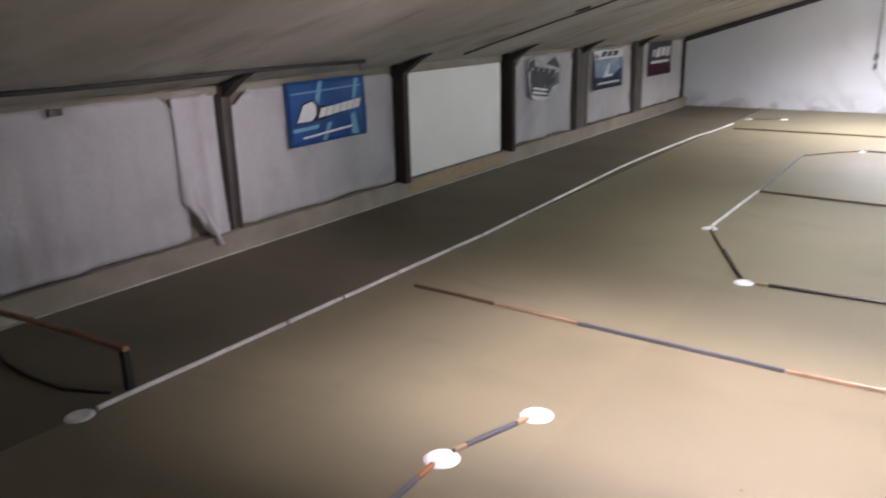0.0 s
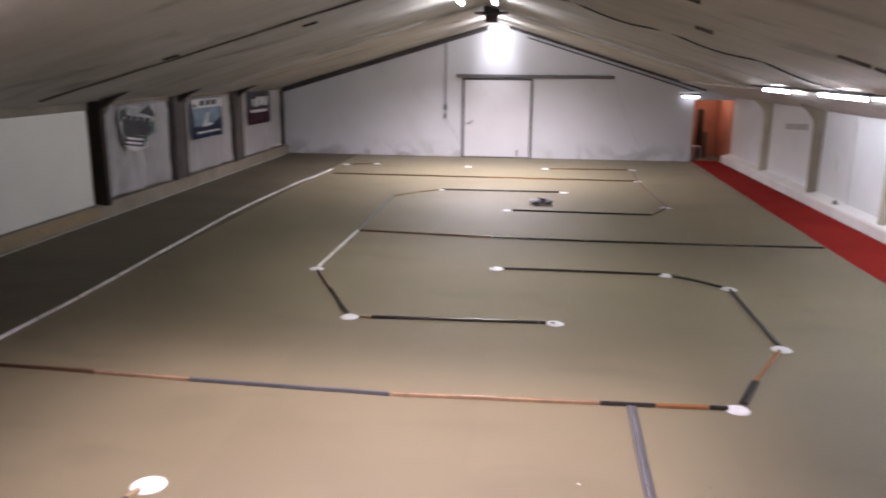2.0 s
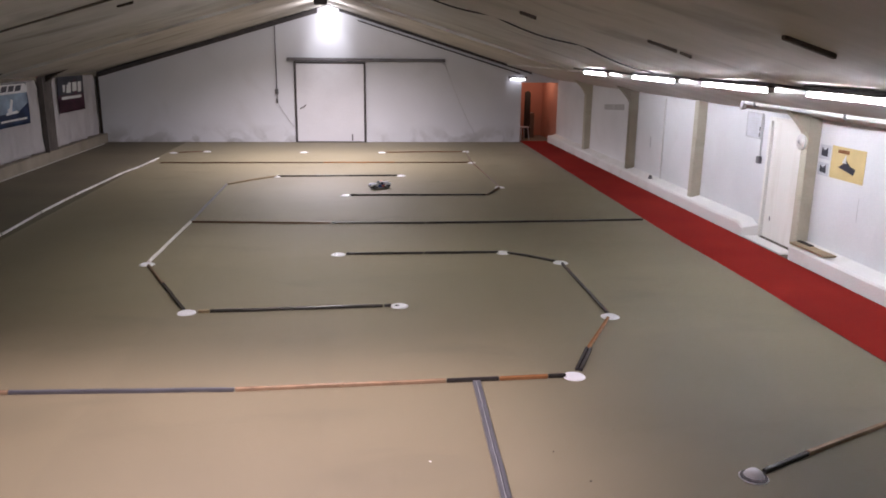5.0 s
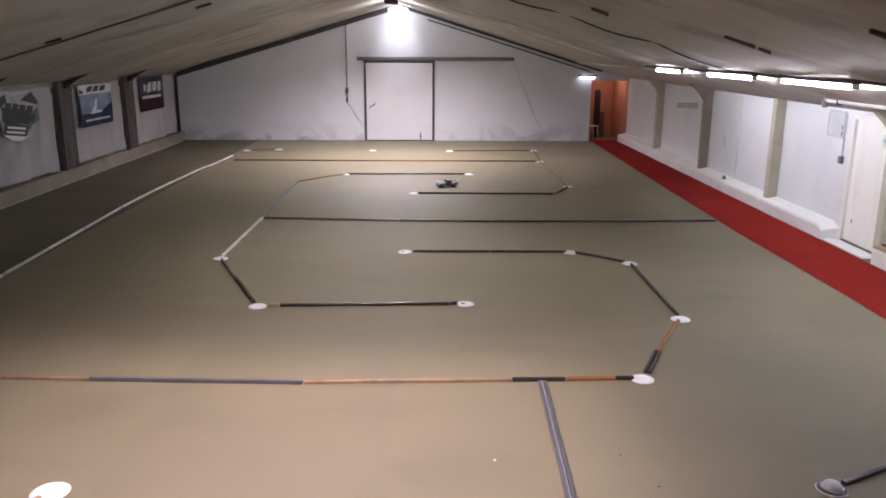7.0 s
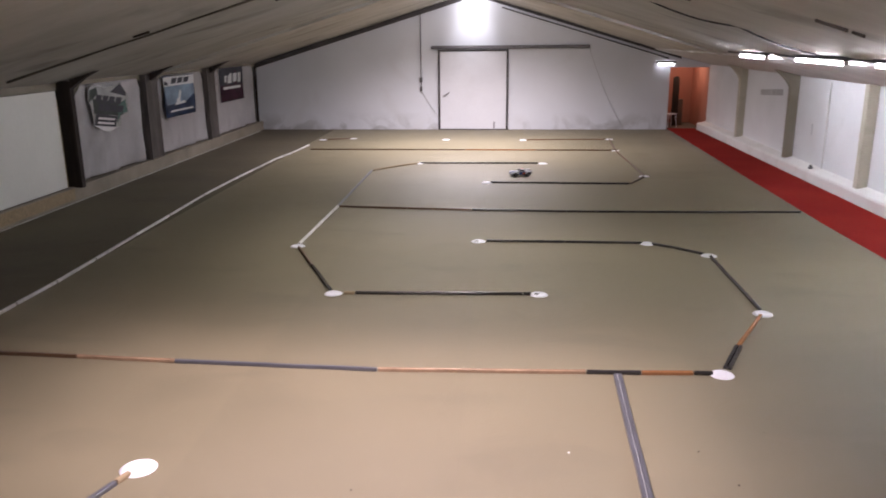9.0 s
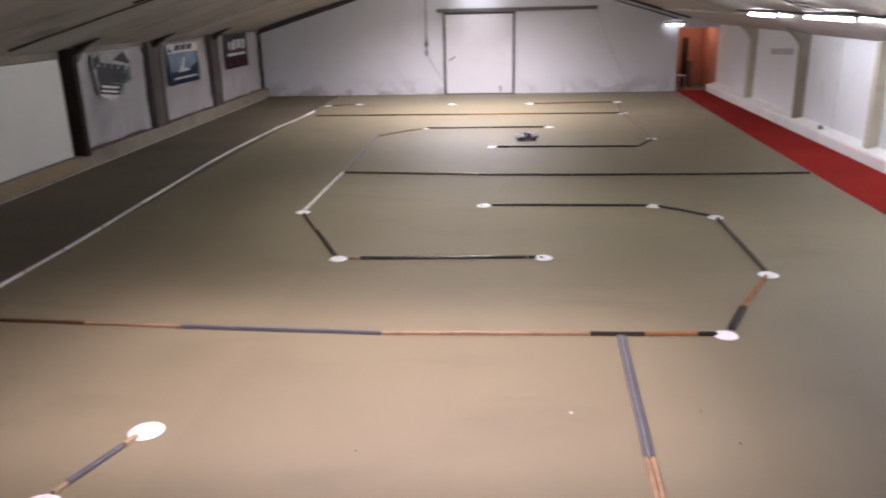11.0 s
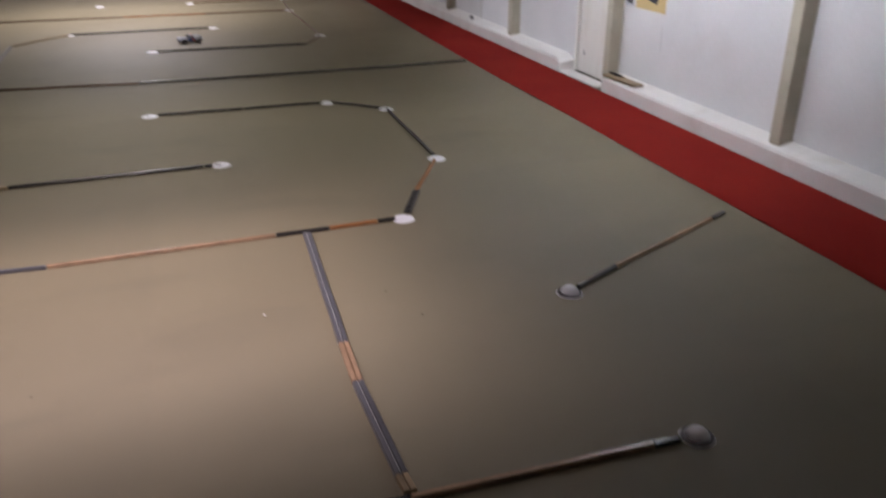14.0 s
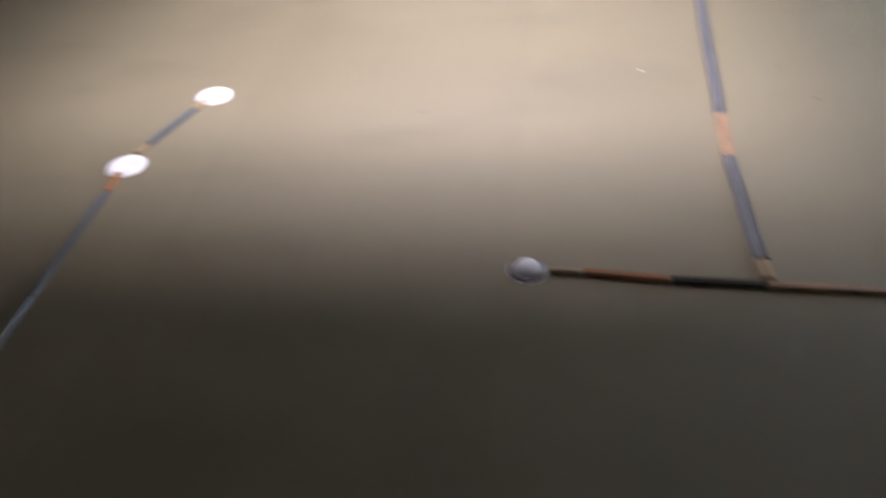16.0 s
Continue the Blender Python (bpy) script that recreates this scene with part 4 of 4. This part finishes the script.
# line across the near floor, up to the corner plate
chain([(-4.89, 7.12), (-3.76, 7.06), (-2.735, 6.997), (-0.725, 6.909), (1.23, 6.955), (1.74, 6.965), (2.22, 6.985), (2.40, 6.99)], [BR, FD, SL, FD, DK, OR, DK])
for s in (-0.020, 0.020):
    for a, b, m, words in (((1.512, 6.90), (1.434, 4.875), M_SLATE, L_SL), ((1.434, 4.87), (1.422, 4.38), M_PALEORANGE, FD[1]), ((1.422, 4.37), (1.452, 3.43), M_SLATE, L_SL), ((1.452, 3.42), (1.46, 3.28), M_TAN, L_TAN)):
        board(a, b, m, words, 0.036, side=s)
        # Pale strip paints the highlight along the rounded edges.
        if s > 0 and m == M_SLATE:
            board(a, b, M_HOUSING, "thin pale strip drawn for the highlight between two slate grey strips", 0.004, 0.036, side=-0.006)
    board((2.56, 7.12), (2.82, 7.66), M_DARK, L_DARK, 0.036, side=s)
chain([(2.82, 7.67), (3.33, 8.60)], [OR])
chain([(3.385, 8.78), (3.396, 11.03)], [DK])
chain([(3.33, 11.16), (2.98, 11.50), (2.70, 11.71)], [DK, DK])
chain([(2.57, 11.755), (1.4, 11.77), (0.2, 11.788)], [DK, DK])
chain([(-2.60, 11.28), (-2.17, 10.33), (-1.68, 9.26)], [BR, DK])
chain([(-1.50, 9.17), (-1.36, 9.172), (0.70, 9.235), (0.80, 9.24)], [TN, DK, DK])
# The first two are coloured white to stand for glare on the strip.
chain([(-2.647, 11.48), (-2.64, 12.6), (-2.617, 14.245), (-2.63, 16.3), (-2.638, 18.29)], [WH, WH, SL, SL])
chain([(-2.60, 18.33), (-2.1, 19.0), (-1.62, 19.45)], [TN, TN])
chain([(-1.60, 19.46), (0.0, 19.49), (1.35, 19.5)], [DK, DK])
chain([(-2.60, 14.24), (-1.3, 14.12), (-0.1, 14.03), (1.6, 13.94), (4.02, 13.96), (5.72, 14.03)], [BR, BR, DK, DK, DK])
chain([(0.20, 16.81), (1.7, 16.77), (3.15, 16.742)], [DK, DK])
chain([(3.17, 16.75), (3.60, 17.62)], [BR])
chain([(3.63, 17.78), (3.60, 19.8), (3.565, 21.78)], [BR, BR], 0.03)
chain([(3.57, 21.9), (3.70, 24.15)], [BR])
chain([(-5.0, 21.93), (-3.0, 21.9), (-0.6, 21.88), (1.4, 21.86), (3.54, 21.845)], [BR, BR, OR, BR])
chain([(-5.0, 24.15), (-4.3, 24.38)], [BR])
chain([(1.2, 24.12), (3.6, 24.27)], [BR])
# nearest bar with its two plates
chain([(0.34, 3.283), (0.52, 3.276), (0.975, 3.245), (1.45, 3.235), (2.92, 3.205), (3.10, 3.2)], [TN, OR, DK, FD, DK])
chain([(3.43, 5.12), (3.92, 5.36), (5.35, 6.0), (5.576, 6.10)], [DK, FD, DK])
chain([(-2.24, 5.00), (-2.28, 4.87), (-2.44, 4.40), (-2.475, 4.28)], [TN, SL, TN])
chain([(-2.50, 4.06), (-2.495, 3.86), (-2.47, 2.9), (-2.45, 1.6)], [OR, SL, SL])


def plate(at, dome=False, size=0.125, turn=0.0, words="", hole=False):
    """A round plastic plate, upside down; some carry a domed cup or have a hole."""
    p = thing("plate", (*at, 0.0), turn, words or "white plastic plate marking a track corner on the carpet", "plate", "track plates")
    part("rim", lathe([(0, 0.012), (size * 0.62, 0.012), (size * 0.70, 0.018), (size * 0.82, 0.012), (size * 0.97, 0.004), (size, 0.0), (size * 0.95, 0.0), (0, 0.004)], 32), M_PLATE, p, smooth=True)
    if dome:
        part("dome", lathe([(0, 0.066), (size * 0.20, 0.064), (size * 0.42, 0.055), (size * 0.58, 0.038), (size * 0.66, 0.020), (size * 0.68, 0.012)], 28), M_PLATE, p, "white cup set upside down on the plate", True)
        part("ring", lathe([(size * 0.69, 0.0175), (size * 0.71, 0.0215), (size * 0.82, 0.0165), (size * 0.92, 0.0095), (size * 0.93, 0.006)], 28), M_SMOKE, p, "dark ring round the cup", True)
    if hole:
        bm = lathe([(0.0, 0.0135), (size * 0.22, 0.0135), (size * 0.26, 0.0125)], 16)
        bmesh.ops.translate(bm, verts=bm.verts, vec=(-size * 0.25, 0, 0))
        part("hole", bm, M_SMOKE, p, "dark hole through the plate")
    return p


for at in ((-1.628, 9.165), (-2.647, 11.386), (0.896, 9.246), (0.085, 11.788), (2.639, 11.75), (3.396, 11.11), (3.381, 8.683), (2.481, 6.991)):
    plate(at, size=0.112, hole=at[0] in (0.896, 0.085))
for at in ((-2.215, 5.088), (-2.5, 4.166)):
    plate(at, size=0.135)
for at in ((0.229, 3.29), (3.217, 3.2), (3.329, 5.076)):
    plate(at, True, 0.108, words="white plastic plate with an upturned cup on the carpet")
for at in ((-5.36, 3.13), (0.12, 16.81), (1.45, 19.5), (-1.63, 19.48), (3.63, 17.7), (-5.13, 24.1), (-4.21, 24.4), (-1.28, 24.2), (1.09, 24.1), (3.72, 24.29), (3.56, 21.84)):
    plate(at, size=0.12, words="small white plate at the end of a track board")
for x, y, r in ((0.95, 5.5, 0.010),):
    solid("paper_scrap", prism([(-r, -r * 0.6), (r, -r), (r * 0.8, r), (-r * 0.7, r * 0.8)], "z", 0.0, 0.004), M_PRINTWHITE, (x, y, 0), label="tiny white scrap of paper on the carpet", category="paper scrap", group="paper scraps")

for x, y, r in ((1.93, 5.57, 0.009), (2.10, 5.12, 0.010), (2.52, 5.9, 0.007), (-0.6, 4.9, 0.008)):
    solid("dirt_crumb", prism([(-r, -r * 0.5), (r * 0.4, -r), (r, r * 0.3), (-r * 0.3, r)], "z", 0.0, 0.005), M_SLAT, (x, y, 0), label="tiny dark crumb of dirt on the carpet", category="dirt crumb", group="dirt crumbs")

# ---- the toy truck ----
car = thing("toy_truck", (0.86, 17.72, 0.0), 196, "white toy racing truck with blue nose and orange marks", "toy car")
car.scale = (0.87, 0.87, 0.87)
part("chassis", block(-0.25, 0.25, -0.085, 0.085, 0.035, 0.07, 0.01), M_CARDARK, car, "black chassis")
part("front_bumper", block(0.235, 0.275, -0.11, 0.11, 0.035, 0.075, 0.012), M_CARDARK, car)
part("rear_bumper", block(-0.275, -0.24, -0.11, 0.11, 0.05, 0.10, 0.012), M_CARDARK, car)
part("bonnet", prism([(0.265, 0.075), (0.262, 0.105), (0.20, 0.125), (0.06, 0.135), (0.06, 0.07)], "y", -0.095, 0.095), M_CARWHITE, car)
part("nose_panel", prism([(0.266, 0.085), (0.264, 0.108), (0.20, 0.1275), (0.13, 0.132), (0.13, 0.125)], "y", -0.06, 0.06), M_CARBLUE, car, "blue nose panel")
part("cab", prism([(0.07, 0.07), (0.07, 0.137), (0.0, 0.185), (-0.085, 0.19), (-0.10, 0.13), (-0.10, 0.07)], "y", -0.09, 0.09), M_CARWHITE, car)
part("windscreen", prism([(0.066, 0.143), (0.006, 0.184), (0.012, 0.187), (0.072, 0.146)], "y", -0.078, 0.078), M_GLASSDARK, car, "dark tinted windscreen")
part("roof_panel", block(-0.075, -0.03, -0.06, 0.06, 0.187, 0.193, 0.002), M_CARORANGE, car, "orange roof mark")
for s in (-1, 1):
    part("side_window", prism([(0.045, 0.135), (0.0, 0.174), (-0.07, 0.176), (-0.085, 0.135)], "y", s * 0.0895, s * 0.0925), M_GLASSDARK, car, "dark side window")
    part("door_panel", block(-0.11, 0.06, s * 0.095 - 0.006, s * 0.095 + 0.006, 0.045, 0.125, 0.004), M_CARBLUE, car)
    part("side_mark", block(-0.10, -0.04, s * 0.1025 - 0.002, s * 0.1025 + 0.002, 0.06, 0.10), M_CARORANGE, car, "orange side mark")
    part("front_fender", prism([(0.262, 0.075), (0.25, 0.115), (0.20, 0.135), (0.13, 0.133), (0.085, 0.10), (0.085, 0.07), (0.12, 0.075), (0.14, 0.105), (0.20, 0.112), (0.235, 0.085)], "y", s * 0.09, s * 0.15), M_CARWHITE, car)
    part("rear_fender", prism([(-0.10, 0.075), (-0.12, 0.13), (-0.18, 0.150), (-0.27, 0.165), (-0.27, 0.14), (-0.235, 0.105), (-0.20, 0.115), (-0.15, 0.105), (-0.13, 0.075)], "y", s * 0.09, s * 0.148), M_CARWHITE, car)
part("bed", block(-0.265, -0.10, -0.09, 0.09, 0.075, 0.105, 0.006), M_CARDARK, car, "open black truck bed")
part("bed_motor", block(-0.20, -0.15, -0.025, 0.03, 0.105, 0.125, 0.008), M_PLATE, car)
part("tailgate", block(-0.272, -0.262, -0.088, 0.088, 0.085, 0.145, 0.003), M_CARDARK, car)
for x in (-0.165, 0.165):
    for s in (-1, 1):
        wheel = thing("wheel", (x, s * 0.122, 0.053))
        wheel.parent = car
        bm = lathe([(0.030, -0.022), (0.045, -0.024), (0.052, -0.016), (0.053, 0.0), (0.052, 0.016), (0.045, 0.024), (0.030, 0.022)], 24)
        bmesh.ops.rotate(bm, verts=bm.verts, matrix=Matrix.Rotation(radians(90), 3, "X"))
        part("tyre", bm, M_TYRE, wheel, "knobbly black tyre", True)
        bm = lathe([(0.0, -0.012), (0.012, -0.018), (0.024, -0.010), (0.031, -0.021), (0.031, 0.021), (0.024, 0.010), (0.012, 0.018), (0.0, 0.012)], 18)
        bmesh.ops.rotate(bm, verts=bm.verts, matrix=Matrix.Rotation(radians(90), 3, "X"))
        part("rim", bm, M_STEEL, wheel, "grey wheel rim", True)
